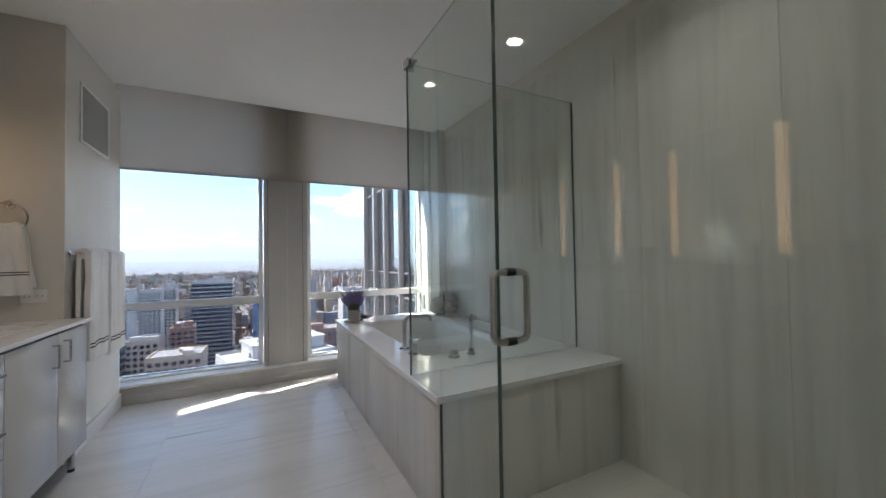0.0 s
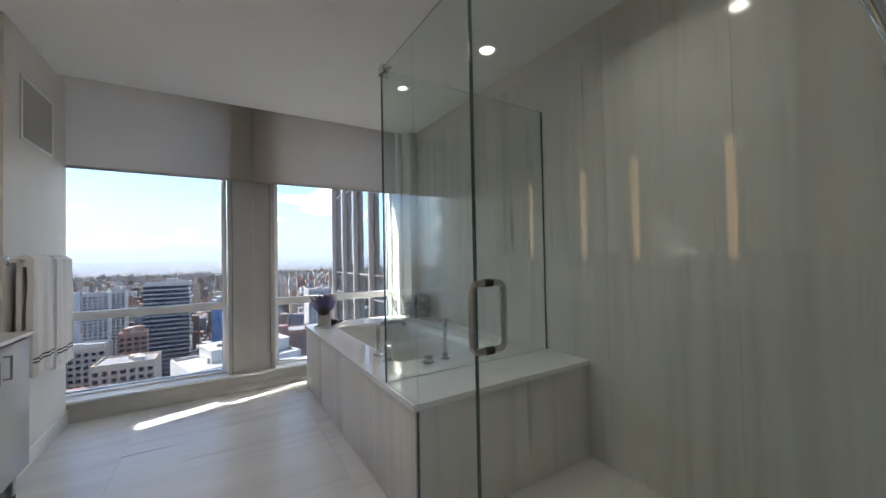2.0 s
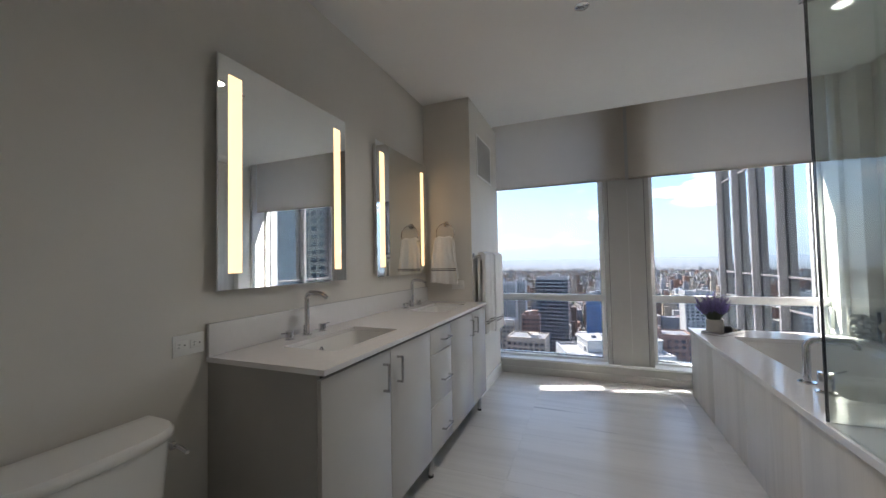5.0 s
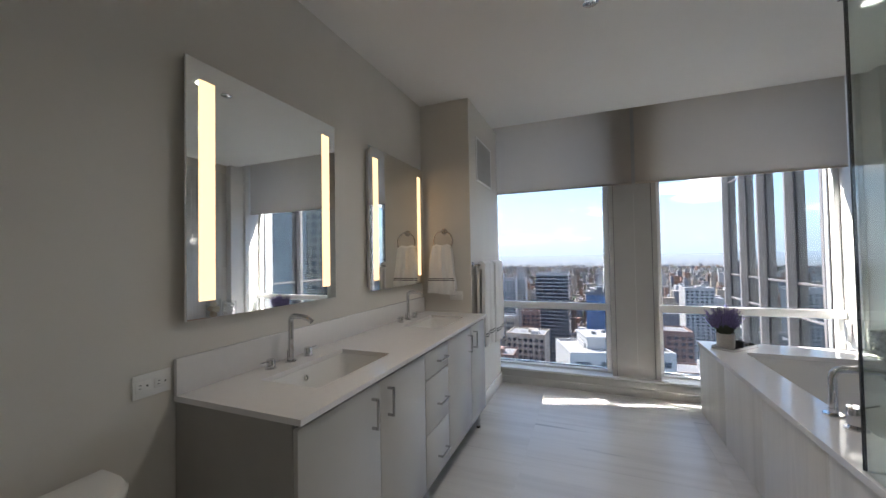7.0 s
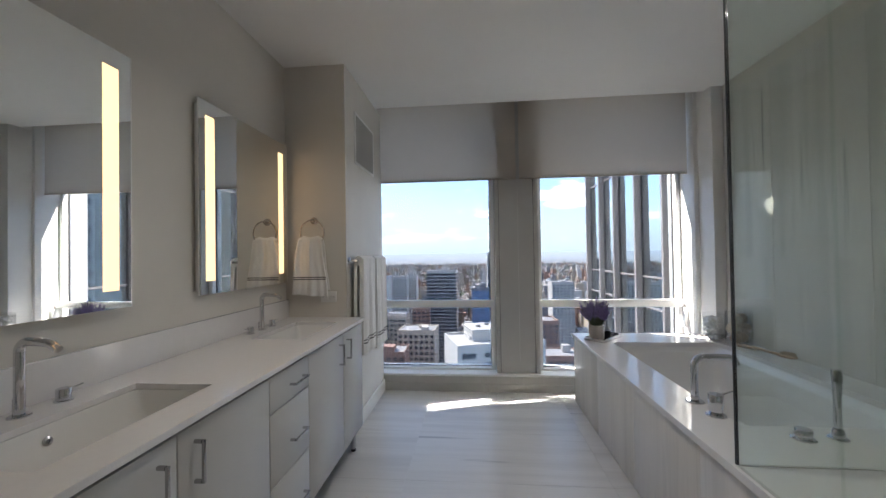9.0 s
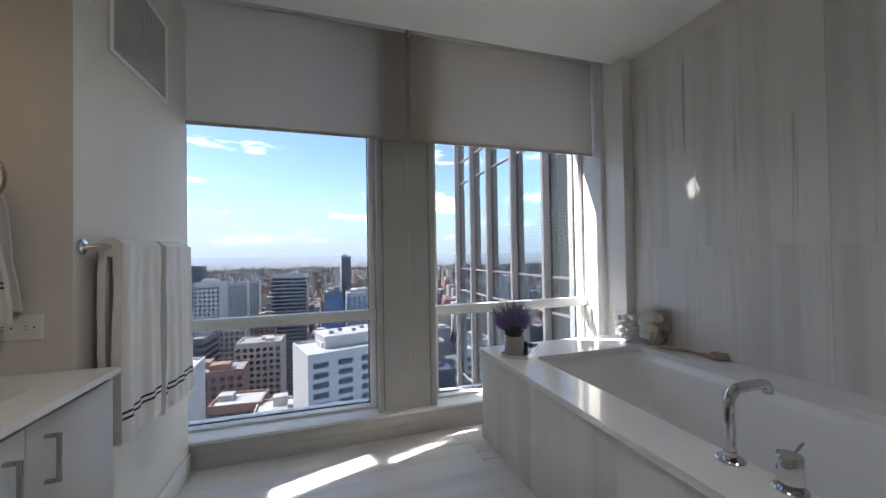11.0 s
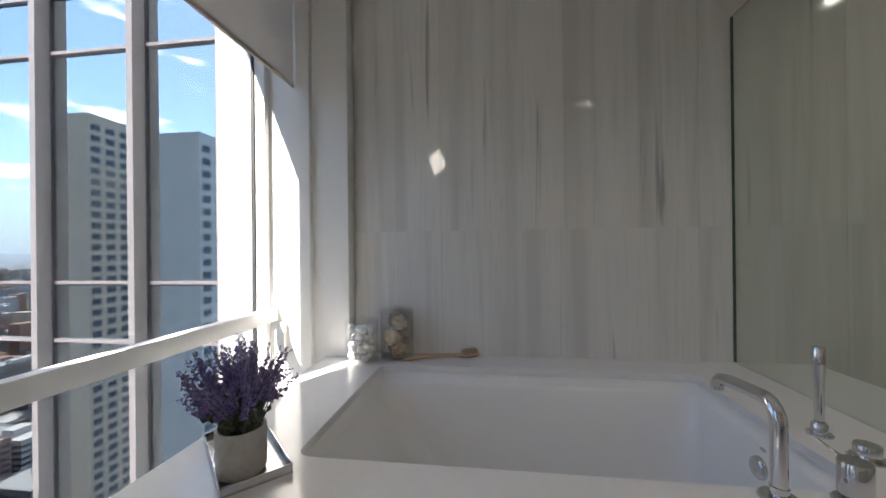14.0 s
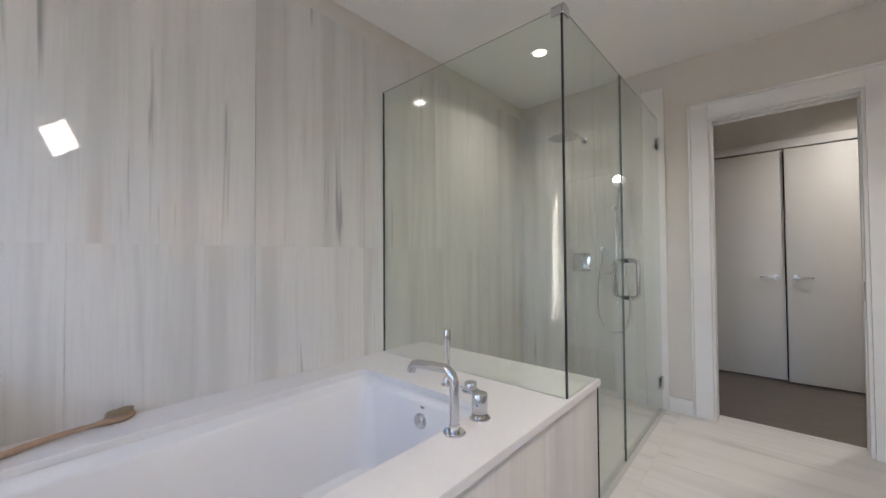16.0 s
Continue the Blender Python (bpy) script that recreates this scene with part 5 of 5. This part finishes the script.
for a, b in zip(FINS, FINS[1:]):
    for z in ZL:
        wing_part("pane", boxes((WX, WX + 0.02, a + 0.056, b - 0.056, z + 0.475, z + 2.265)), SKY_GLASS)
        wing_part("spandrel_pane", boxes((WX, WX + 0.02, a + 0.056, b - 0.056, z + 0.015, z + 0.445)), SKY_GLASS)
        wing_part("transom", boxes((WX - 0.03, WX + 0.03, a + 0.056, b - 0.056, z - 0.012, z + 0.012), (WX - 0.02, WX + 0.03, a + 0.056, b - 0.056, z + 0.448, z + 0.472)), FIN)
        # dark strips painted in as shade along the transoms
        wing_part("transom_shadow", boxes((WX - 0.012, WX + 0.03, a + 0.056, b - 0.056, z + 0.0125, z + 0.0148), (WX - 0.012, WX + 0.03, a + 0.056, b - 0.056, z + 0.436, z + 0.4475)), DARK_METAL)

# the city
GZ0 = -150.0


def asphalt_city():
    m = material("city_ground", (0.10, 0.10, 0.105), 0.9, tint=(0.20, 0.19, 0.18), grain=0.9, scale=0.012, bump=0)
    t = m.node_tree
    b = t.nodes["Principled BSDF"]
    src = b.inputs["Base Color"].links[0].from_socket
    geo, n, r, mix = t.nodes.new("ShaderNodeNewGeometry"), t.nodes.new("ShaderNodeTexNoise"), t.nodes.new("ShaderNodeMapRange"), t.nodes.new("ShaderNodeMix")
    mix.data_type = "RGBA"
    n.inputs["Scale"].default_value, n.inputs["Detail"].default_value = 0.004, 8
    r.inputs["From Min"].default_value, r.inputs["From Max"].default_value = 0.50, 0.66
    mix.inputs["B"].default_value = (0.10, 0.115, 0.08, 1)
    t.links.new(geo.outputs["Position"], n.inputs["Vector"])
    t.links.new(n.outputs["Fac"], r.inputs["Value"])
    t.links.new(r.outputs["Result"], mix.inputs["Factor"])
    t.links.new(src, mix.inputs["A"])
    t.links.new(mix.outputs["Result"], b.inputs["Base Color"])
    return m


bm = boxes((-4900, 4900, 4.7, 4900, GZ0 - 1, GZ0))
setting("ground", bm, asphalt_city(), "grey city ground with streets and green patches", "ground", 0)


def far_haze():
    """The last of the city under haze: specks of roofs that pale towards the horizon."""
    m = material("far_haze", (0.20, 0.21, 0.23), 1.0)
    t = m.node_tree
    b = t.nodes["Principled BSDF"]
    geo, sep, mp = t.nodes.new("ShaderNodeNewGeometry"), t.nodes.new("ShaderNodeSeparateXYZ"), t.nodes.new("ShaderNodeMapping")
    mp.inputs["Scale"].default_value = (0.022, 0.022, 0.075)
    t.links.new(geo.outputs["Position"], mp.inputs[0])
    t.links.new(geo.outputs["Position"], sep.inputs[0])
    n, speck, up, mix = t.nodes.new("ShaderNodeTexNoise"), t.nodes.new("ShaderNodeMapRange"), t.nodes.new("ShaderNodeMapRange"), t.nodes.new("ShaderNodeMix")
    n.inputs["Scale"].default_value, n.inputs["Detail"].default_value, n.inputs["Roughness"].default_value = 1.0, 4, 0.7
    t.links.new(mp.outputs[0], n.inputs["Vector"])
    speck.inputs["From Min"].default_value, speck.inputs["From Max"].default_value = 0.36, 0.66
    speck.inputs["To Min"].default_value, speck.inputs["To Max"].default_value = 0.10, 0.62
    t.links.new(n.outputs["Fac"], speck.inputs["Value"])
    # haze painted into the emission: paler and bluer with height
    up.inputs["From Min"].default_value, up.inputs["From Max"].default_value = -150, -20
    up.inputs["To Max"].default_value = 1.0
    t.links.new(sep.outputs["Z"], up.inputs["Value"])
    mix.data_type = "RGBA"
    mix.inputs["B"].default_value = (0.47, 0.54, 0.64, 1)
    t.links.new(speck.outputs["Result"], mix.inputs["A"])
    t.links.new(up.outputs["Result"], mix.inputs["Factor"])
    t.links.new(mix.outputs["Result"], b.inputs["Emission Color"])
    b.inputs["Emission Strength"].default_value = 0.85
    return m


HAZE = far_haze()
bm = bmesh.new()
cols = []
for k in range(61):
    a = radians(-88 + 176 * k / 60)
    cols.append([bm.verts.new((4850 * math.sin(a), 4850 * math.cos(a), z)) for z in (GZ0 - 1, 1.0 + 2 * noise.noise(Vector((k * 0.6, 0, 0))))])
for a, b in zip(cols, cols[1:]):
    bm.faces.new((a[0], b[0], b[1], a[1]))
setting("backdrop_distance", bm, HAZE, "far city with painted haze up to the horizon", "backdrop", 0)


def island_facade():
    """Roofs and walls of far houses: brick, tan, grey or white, block by block."""
    m = material("far_city_blocks", (0.3, 0.28, 0.26), 0.85)
    t = m.node_tree
    b = t.nodes["Principled BSDF"]
    geo, ramp = t.nodes.new("ShaderNodeNewGeometry"), t.nodes.new("ShaderNodeValToRGB")
    e = ramp.color_ramp.elements
    ramp.color_ramp.interpolation = "CONSTANT"
    e[0].color = (0.30, 0.17, 0.12, 1)
    e[1].position, e[1].color = 0.18, (0.42, 0.35, 0.27, 1)
    for p, c in ((0.34, (0.22, 0.22, 0.23, 1)), (0.5, (0.40, 0.385, 0.365, 1)), (0.64, (0.16, 0.12, 0.10, 1)), (0.76, (0.48, 0.465, 0.445, 1)), (0.88, (0.34, 0.31, 0.28, 1))):
        x = e.new(p)
        x.color = c
    t.links.new(geo.outputs["Random Per Island"], ramp.inputs["Fac"])
    mp, br, mix, mul = t.nodes.new("ShaderNodeMapping"), t.nodes.new("ShaderNodeTexBrick"), t.nodes.new("ShaderNodeMix"), t.nodes.new("ShaderNodeMath")
    mix.data_type = "RGBA"
    sep, com = t.nodes.new("ShaderNodeSeparateXYZ"), t.nodes.new("ShaderNodeCombineXYZ")
    t.links.new(geo.outputs["Position"], sep.inputs[0])
    add = t.nodes.new("ShaderNodeMath")
    t.links.new(sep.outputs["X"], add.inputs[0])
    t.links.new(sep.outputs["Y"], add.inputs[1])
    t.links.new(add.outputs[0], com.inputs["X"])
    t.links.new(sep.outputs["Z"], com.inputs["Y"])
    br.inputs["Scale"].default_value, br.inputs["Mortar Size"].default_value = 0.3, 0.24
    br.offset = 0.0
    t.links.new(com.outputs[0], br.inputs["Vector"])
    ns = t.nodes.new("ShaderNodeSeparateXYZ")
    t.links.new(geo.outputs["Normal"], ns.inputs[0])
    ab = t.nodes.new("ShaderNodeMath")
    ab.operation = "LESS_THAN"
    ab.inputs[1].default_value = 0.5
    t.links.new(ns.outputs["Z"], ab.inputs[0])
    inv = t.nodes.new("ShaderNodeMath")
    inv.operation = "SUBTRACT"
    inv.inputs[0].default_value = 1.0
    t.links.new(br.outputs["Fac"], inv.inputs[1])
    t.links.new(inv.outputs[0], mul.inputs[0])
    t.links.new(ab.outputs[0], mul.inputs[1])
    mul.operation = "MULTIPLY"
    mix.inputs["B"].default_value = (0.05, 0.06, 0.075, 1)
    t.links.new(mul.outputs[0], mix.inputs["Factor"])
    t.links.new(ramp.outputs["Color"], mix.inputs["A"])
    t.links.new(mix.outputs["Result"], b.inputs["Base Color"])
    return m


CONCRETE = material("pale_concrete", (0.50, 0.475, 0.445), 0.8, tint=(0.40, 0.38, 0.36), grain=0.6, scale=0.3)
TAN = material("tan_masonry", (0.52, 0.43, 0.34), 0.85, tint=(0.44, 0.36, 0.28), grain=0.6, scale=0.3)
BRICK = material("red_brown_brick", (0.34, 0.21, 0.165), 0.85, tint=(0.26, 0.16, 0.125), grain=0.7, scale=0.4)
WHITE_WALL = material("white_masonry", (0.50, 0.485, 0.46), 0.8, tint=(0.42, 0.405, 0.385), grain=0.5, scale=0.2)
CHARCOAL = material("charcoal_panel", (0.13, 0.13, 0.14), 0.5, tint=(0.18, 0.18, 0.185), grain=0.6, scale=0.5)
DARK_GLASS = material("dark_window_glass", (0.03, 0.04, 0.055), 0.08, tint=(0.05, 0.065, 0.09), grain=0.8, scale=0.15, IOR=1.6)
BLUE_GLASS = material("blue_facade_glass", (0.06, 0.14, 0.30), 0.08, tint=(0.12, 0.22, 0.40), grain=0.8, scale=0.12, IOR=1.7)
ROOF = material("grey_roof_felt", (0.34, 0.33, 0.32), 0.9, tint=(0.25, 0.245, 0.24), grain=0.7, scale=0.15)
PALE_ROOF = material("white_roof_membrane", (0.52, 0.50, 0.47), 0.85, tint=(0.40, 0.38, 0.36), grain=0.6, scale=0.15)
unit = mesh_of("unit_block", boxes((-0.5, 0.5, -0.5, 0.5, -0.5, 0.5)), WHITE_WALL, 0)
unit_of = {}


def block(name, parent, mat, x0, x1, y0, y1, z0, z1):
    """A block that shares one mesh with all of its material."""
    if mat.name not in unit_of:
        me = unit.copy()
        me.materials[0] = mat
        unit_of[mat.name] = me
    return piece(name, unit_of[mat.name], parent, Matrix.Translation(((x0 + x1) / 2, (y0 + y1) / 2, (z0 + z1) / 2)) @ Matrix.Diagonal((x1 - x0, y1 - y0, z1 - z0, 1)))


def building(x, y, w, d, top, wall, glass, label, storey=3.6, band=0.55, turn=0.0, roof=ROOF, bays=0, seed=1, proud=False):
    """A city building: body, roof with parapet and plant boxes, one window band a storey."""
    rg = random.Random(seed)
    b = thing("apartment_building", label, "building", "city buildings below")
    b.matrix_world = pose(x, y, GZ0, 0, 0, turn)
    h = top - GZ0
    hw, hd = w / 2, d / 2
    block("wall", b, wall, -hw, hw, -hd, hd, 0, h)
    block("roof", b, roof, -hw + 0.8, hw - 0.8, -hd + 0.8, hd - 0.8, h + 0.02, h + 0.3)
    for nm, a in (("parapet", (-hw, hw, -hd, -hd + 0.6)), ("parapet", (-hw, hw, hd - 0.6, hd)), ("parapet", (-hw, -hw + 0.6, -hd + 0.6, hd - 0.6)), ("parapet", (hw - 0.6, hw, -hd + 0.6, hd - 0.6))):
        block(nm, b, wall, *a, h + 0.01, h + 1.1)
    for k in range(rg.randint(1, 3)):
        px, py, s = rg.uniform(-hw * 0.6, hw * 0.6), rg.uniform(-hd * 0.5, hd * 0.5), rg.uniform(0.10, 0.24)
        block("plant_room", b, rg.choice((wall, CONCRETE)), px - s * w, px + s * w * 0.8, py - s * d, py + s * d, h + 0.3, h + rg.uniform(2.0, 4.5))
    low = max(0, h - 40 * storey)
    n = int((h - low - 1.0) / storey)
    e = 0.12
    for k in range(n):
        z = h - 1.2 - storey * (k + 0.5)
        if bays:
            step = w / bays
            for q in range(bays):
                c = -hw + step * (q + 0.5)
                block("window", b, glass, c - step * 0.30, c + step * 0.30, -hd - e, hd + e, z - storey * band / 2, z + storey * band / 2)
        else:
            block("window_band", b, glass, -hw - e if not proud else -hw + 0.4, hw + e if not proud else hw - 0.4, -hd - e, hd + e, z - storey * band / 2, z + storey * band / 2)
    return b


def spot(az, dist):
    return dist * math.sin(radians(az)), 2 + dist * math.cos(radians(az))


rc = random.Random(21)
for az, dist, w, d, el, wall, glass, label, more in (
        (-5.4, 370, 30, 22, -2.8, CONCRETE, DARK_GLASS, "dark glass tower with pale floor bands", dict(storey=3.5, band=0.72)),
        (2.5, 600, 15, 24, -0.1, WHITE_WALL, DARK_GLASS, "slim tall white residential tower", dict(storey=3.2, band=0.9, bays=0, proud=True)),
        (0.6, 285, 13, 26, -5.6, CHARCOAL, BLUE_GLASS, "blue glass mid-rise tower", dict(storey=3.3, band=0.86)),
        (4.4, 300, 19, 24, -5.9, WHITE_WALL, BLUE_GLASS, "white and blue glass mid-rise tower", dict(storey=3.3, band=0.7, bays=5)),
        (-15.5, 310, 17, 18, -3.5, WHITE_WALL, DARK_GLASS, "white residential tower with square windows", dict(storey=3.1, bays=6)),
        (-21.5, 135, 15, 24, -15.0, WHITE_WALL, DARK_GLASS, "white tower with stacked balconies", dict(storey=3.1, bays=4, roof=PALE_ROOF)),
        (-12.0, 420, 16, 16, -3.6, CONCRETE, DARK_GLASS, "pale concrete residential tower", dict(storey=3.1, bays=5)),
        (-10.2, 450, 13, 15, -3.4, CONCRETE, DARK_GLASS, "pale concrete residential tower", dict(storey=3.1, bays=4)),
        (-23, 380, 30, 16, -4.5, CONCRETE, DARK_GLASS, "long concrete residential slab", dict(storey=3.1, bays=9)),
        (-17.0, 1150, 44, 30, -1.1, CHARCOAL, DARK_GLASS, "distant dark office block", dict(storey=4, band=0.6)),
        (-28, 300, 20, 18, -4.2, CONCRETE, DARK_GLASS, "grey concrete residential tower block", dict(storey=3.1, bays=5)),
        (6.8, 520, 17, 17, -2.9, WHITE_WALL, DARK_GLASS, "white stepped residential tower", dict(storey=3.2, bays=5)),
        (-6.8, 150, 20, 16, -21.5, TAN, DARK_GLASS, "tan mid-rise with a flat pale roof", dict(storey=3.3, bays=5, roof=PALE_ROOF)),
        (-12.4, 165, 19, 15, -19.5, BRICK, DARK_GLASS, "brick warehouse with a pale roof", dict(storey=3.6, bays=6, roof=PALE_ROOF)),
        (-15.0, 210, 26, 18, -15.0, BRICK, DARK_GLASS, "red-brown brick loft building", dict(storey=3.8, bays=7)),
        (-9.5, 235, 24, 20, -12.0, TAN, DARK_GLASS, "tan masonry loft building", dict(storey=3.6, bays=7)),
        (-13.6, 290, 26, 16, -9.6, TAN, DARK_GLASS, "tan brick office block", dict(storey=3.6, bays=8)),
        (-18.5, 250, 26, 22, -10.5, CHARCOAL, DARK_GLASS, "dark low office block", dict(storey=3.8, band=0.6)),
        (-8.8, 300, 14, 14, -8.6, BRICK, DARK_GLASS, "small red brick apartment block", dict(storey=3.3, bays=4)),
        (9.5, 260, 26, 20, -10.5, BRICK, DARK_GLASS, "red brick loft building", dict(storey=3.6, bays=7)),
        (13.0, 420, 24, 20, -4.6, CONCRETE, DARK_GLASS, "pale concrete tower near the wing", dict(storey=3.2, bays=6)),
        (12.6, 200, 22, 18, -15.5, BRICK, DARK_GLASS, "red brick block beside a parking lot", dict(storey=3.4, bays=6))):
    x, y = spot(az, dist)
    building(x, y + d / 2, w, d, 1.25 + dist * math.tan(radians(el)), wall, glass, label, turn=rc.uniform(-4, 4), seed=int(dist), **more)

x, y = spot(-38, 165)
building(x, y, 26, 20, 42, TAN, DARK_GLASS, "tall tan masonry tower beside the river", storey=3.3, bays=6, seed=8)
x, y = spot(-47, 120)
building(x, y, 22, 18, 30, CONCRETE, DARK_GLASS, "tall pale concrete tower block", storey=3.2, bays=5, seed=9)

# the near white building with a chamfered roof terrace
x, y = spot(2.6, 132)
near = building(x, y + 12, 34, 22, -32.5, WHITE_WALL, DARK_GLASS, "near white building with a stepped pale roof", storey=3.4, bays=4, turn=17, roof=PALE_ROOF, seed=4)
block("penthouse", near, WHITE_WALL, -9, 16.5, -3, 10, GZ0 * -1 - 32.5 + 0.4, GZ0 * -1 - 32.5 + 4.2)
block("penthouse_roof", near, PALE_ROOF, -9.4, 16.9, -3.4, 10.4, GZ0 * -1 - 32.5 + 4.21, GZ0 * -1 - 32.5 + 4.7)
for q in range(5):
    block("roof_fan", near, CHARCOAL, -6 + 4.4 * q, -4.6 + 4.4 * q, 1 + (q % 2) * 3, 2.4 + (q % 2) * 3, GZ0 * -1 - 32.5 + 4.71, GZ0 * -1 - 32.5 + 5.6)

# middle distance: separate loft and office blocks along the streets
walls, labels = (BRICK, TAN, CONCRETE, WHITE_WALL, CHARCOAL), {"red_brown_brick": "red brick city block with a flat roof", "tan_masonry": "tan masonry city block with a flat roof", "pale_concrete": "grey concrete city block with window bands", "white_masonry": "white city block with dark window bands", "charcoal_panel": "dark panelled city block with a flat roof"}
count = 0
for gx in range(-11, 9):
    for gy in range(0, 8):
        x, y = gx * 41 + rc.uniform(-6, 6), 205 + gy * 50 + rc.uniform(-8, 8)
        az = math.degrees(math.atan2(x, y))
        if not -42 < az < 18 or rc.random() < 0.12 or count > 112:
            continue
        count += 1
        wall = rc.choice(walls)
        hgt = rc.choice((12, 15, 18, 22, 26, 34, 44)) * rc.uniform(0.9, 1.2)
        building(x, y, rc.uniform(20, 34), rc.uniform(18, 34), GZ0 + hgt, wall, DARK_GLASS, labels[wall.name], storey=3.8, band=0.5, roof=rc.choice((ROOF, PALE_ROOF)), seed=gx * 31 + gy)

# the far city, one carpet of houses and slabs
verts, faces = [], []


def far_box(x0, x1, y0, y1, z1):
    i = len(verts)
    verts.extend([(x0, y0, GZ0), (x1, y0, GZ0), (x1, y1, GZ0), (x0, y1, GZ0), (x0, y0, z1), (x1, y0, z1), (x1, y1, z1), (x0, y1, z1)])
    faces.extend([(i + 4, i + 5, i + 6, i + 7), (i, i + 1, i + 5, i + 4), (i + 1, i + 2, i + 6, i + 5), (i + 2, i + 3, i + 7, i + 6), (i + 3, i, i + 4, i + 7)])


for k in range(26000):
    y = 560 + 4200 * rc.random() ** 1.4
    x = rc.uniform(-1.0, 0.40) * y
    x = round(x / 34) * 34 + rc.uniform(-7, 7)
    yy = round(y / 52) * 52 + rc.uniform(-14, 14)
    w, d = rc.uniform(8, 22), rc.uniform(8, 26)
    hgt = rc.uniform(6, 16) if rc.random() < 0.93 else rc.uniform(22, 75) * (1.0 if y < 2200 else 0.6)
    far_box(x - w / 2, x + w / 2, yy - d / 2, yy + d / 2, GZ0 + hgt)
me = bpy.data.meshes.new("far_city")
me.from_pydata(verts, [], faces)
me.materials.append(island_facade())
tagged(new("far_city", me), "carpet of far low city houses and slabs", "buildings", kind="stuff")

LEAF = material("tree_foliage", (0.07, 0.11, 0.04), 0.9, tint=(0.04, 0.07, 0.025), grain=0.8, scale=0.3)
verts, faces = [], []
ico = bmesh.new()
bmesh.ops.create_icosphere(ico, subdivisions=1, radius=1)
iv, jf = [v.co.copy() for v in ico.verts], [[v.index for v in f.verts] for f in ico.faces]
ico.free()
for k in range(2600):
    if k < 500:
        a, dd = radians(rc.uniform(-32, 16)), rc.uniform(150, 620)
    else:
        a, dd = radians(rc.uniform(-45, 20)), 620 + 4000 * rc.random() ** 1.3
    x, y, r = dd * math.sin(a), dd * math.cos(a), rc.uniform(2.5, 5.5) * (1 if dd < 620 else 2.0)
    i = len(verts)
    verts.extend([(x + v.x * r * rc.uniform(0.8, 1.2), y + v.y * r * rc.uniform(0.8, 1.2), GZ0 + r * 1.1 + v.z * r * rc.uniform(0.7, 1.1)) for v in iv])
    faces.extend([[i + q for q in f] for f in jf])
me = bpy.data.meshes.new("street_trees")
me.from_pydata(verts, [], faces)
me.materials.append(LEAF)
tagged(new("street_trees", me), "scattered green street trees far below", "trees", kind="stuff")


# stone tiles
def tile_mesh(name, w, h, t, mat):
    """A tile with eased edges, lying in x and y, its face at z = 0."""
    bm = bmesh.new()
    e = 0.0005
    rings = [[(0, 0, -t), (w, 0, -t), (w, h, -t), (0, h, -t)], [(0, 0, -e), (w, 0, -e), (w, h, -e), (0, h, -e)], [(e, e, 0), (w - e, e, 0), (w - e, h - e, 0), (e, h - e, 0)]]
    made = [[bm.verts.new(p) for p in r] for r in rings]
    for a, b in zip(made, made[1:]):
        for k in range(4):
            bm.faces.new((a[k], a[(k + 1) % 4], b[(k + 1) % 4], b[k]))
    bm.faces.new(made[-1])
    return mesh_of(name, bm, mat, 0)


known = {}


def lay(parent, mat, m, w, h, t=0.0024, gap=0.0015):
    key = (mat.name, round(w, 3), round(h, 3))
    if key not in known:
        known[key] = tile_mesh("tile", w - gap, h - gap, t, mat)
    return piece("tile", known[key], parent, m @ Matrix.Translation((gap / 2, gap / 2, 0)))


xs = [XL, -0.505, 0.695, XR + 0.012]
ys = [YS + 0.007, 0.30, 0.90, 1.50, 2.10, 2.70, 3.30, 3.90, 4.12]
for x0, x1 in zip(xs, xs[1:]):
    for y0, y1 in zip(ys, ys[1:]):
        lay(floor, FLOOR_TILE, Matrix.Translation((x0, y0, 0.0)), x1 - x0, y1 - y0)

east = bpy.data.objects["wall_east"]
facing_west = Matrix(((0, 0, -1, XR), (-1, 0, 0, 0), (0, 1, 0, 0), (0, 0, 0, 1)))
ys = [YD + 0.015, 0.725, 1.375, 2.025, 2.675, 3.325, 3.819]
for y0, y1 in zip(ys, ys[1:]):
    for z0, z1 in ((0.0, 1.283), (1.283, 2.622)):
        lay(east, TILE, facing_west @ Matrix.Translation((-y1, z0, 0)), y1 - y0, z1 - z0, 0.0029)
south = bpy.data.objects["wall_south"]
facing_north = Matrix(((-1, 0, 0, 0), (0, 0, 1, YD + 0.0145), (0, 1, 0, 0), (0, 0, 0, 1)))
for x0, x1 in ((0.931, 1.49), (1.49, 2.044)):
    for z0, z1 in ((0.0, 1.283), (1.283, 2.622)):
        lay(south, TILE, facing_north @ Matrix.Translation((-x1, z0, 0)), x1 - x0, z1 - z0, 0.0125)
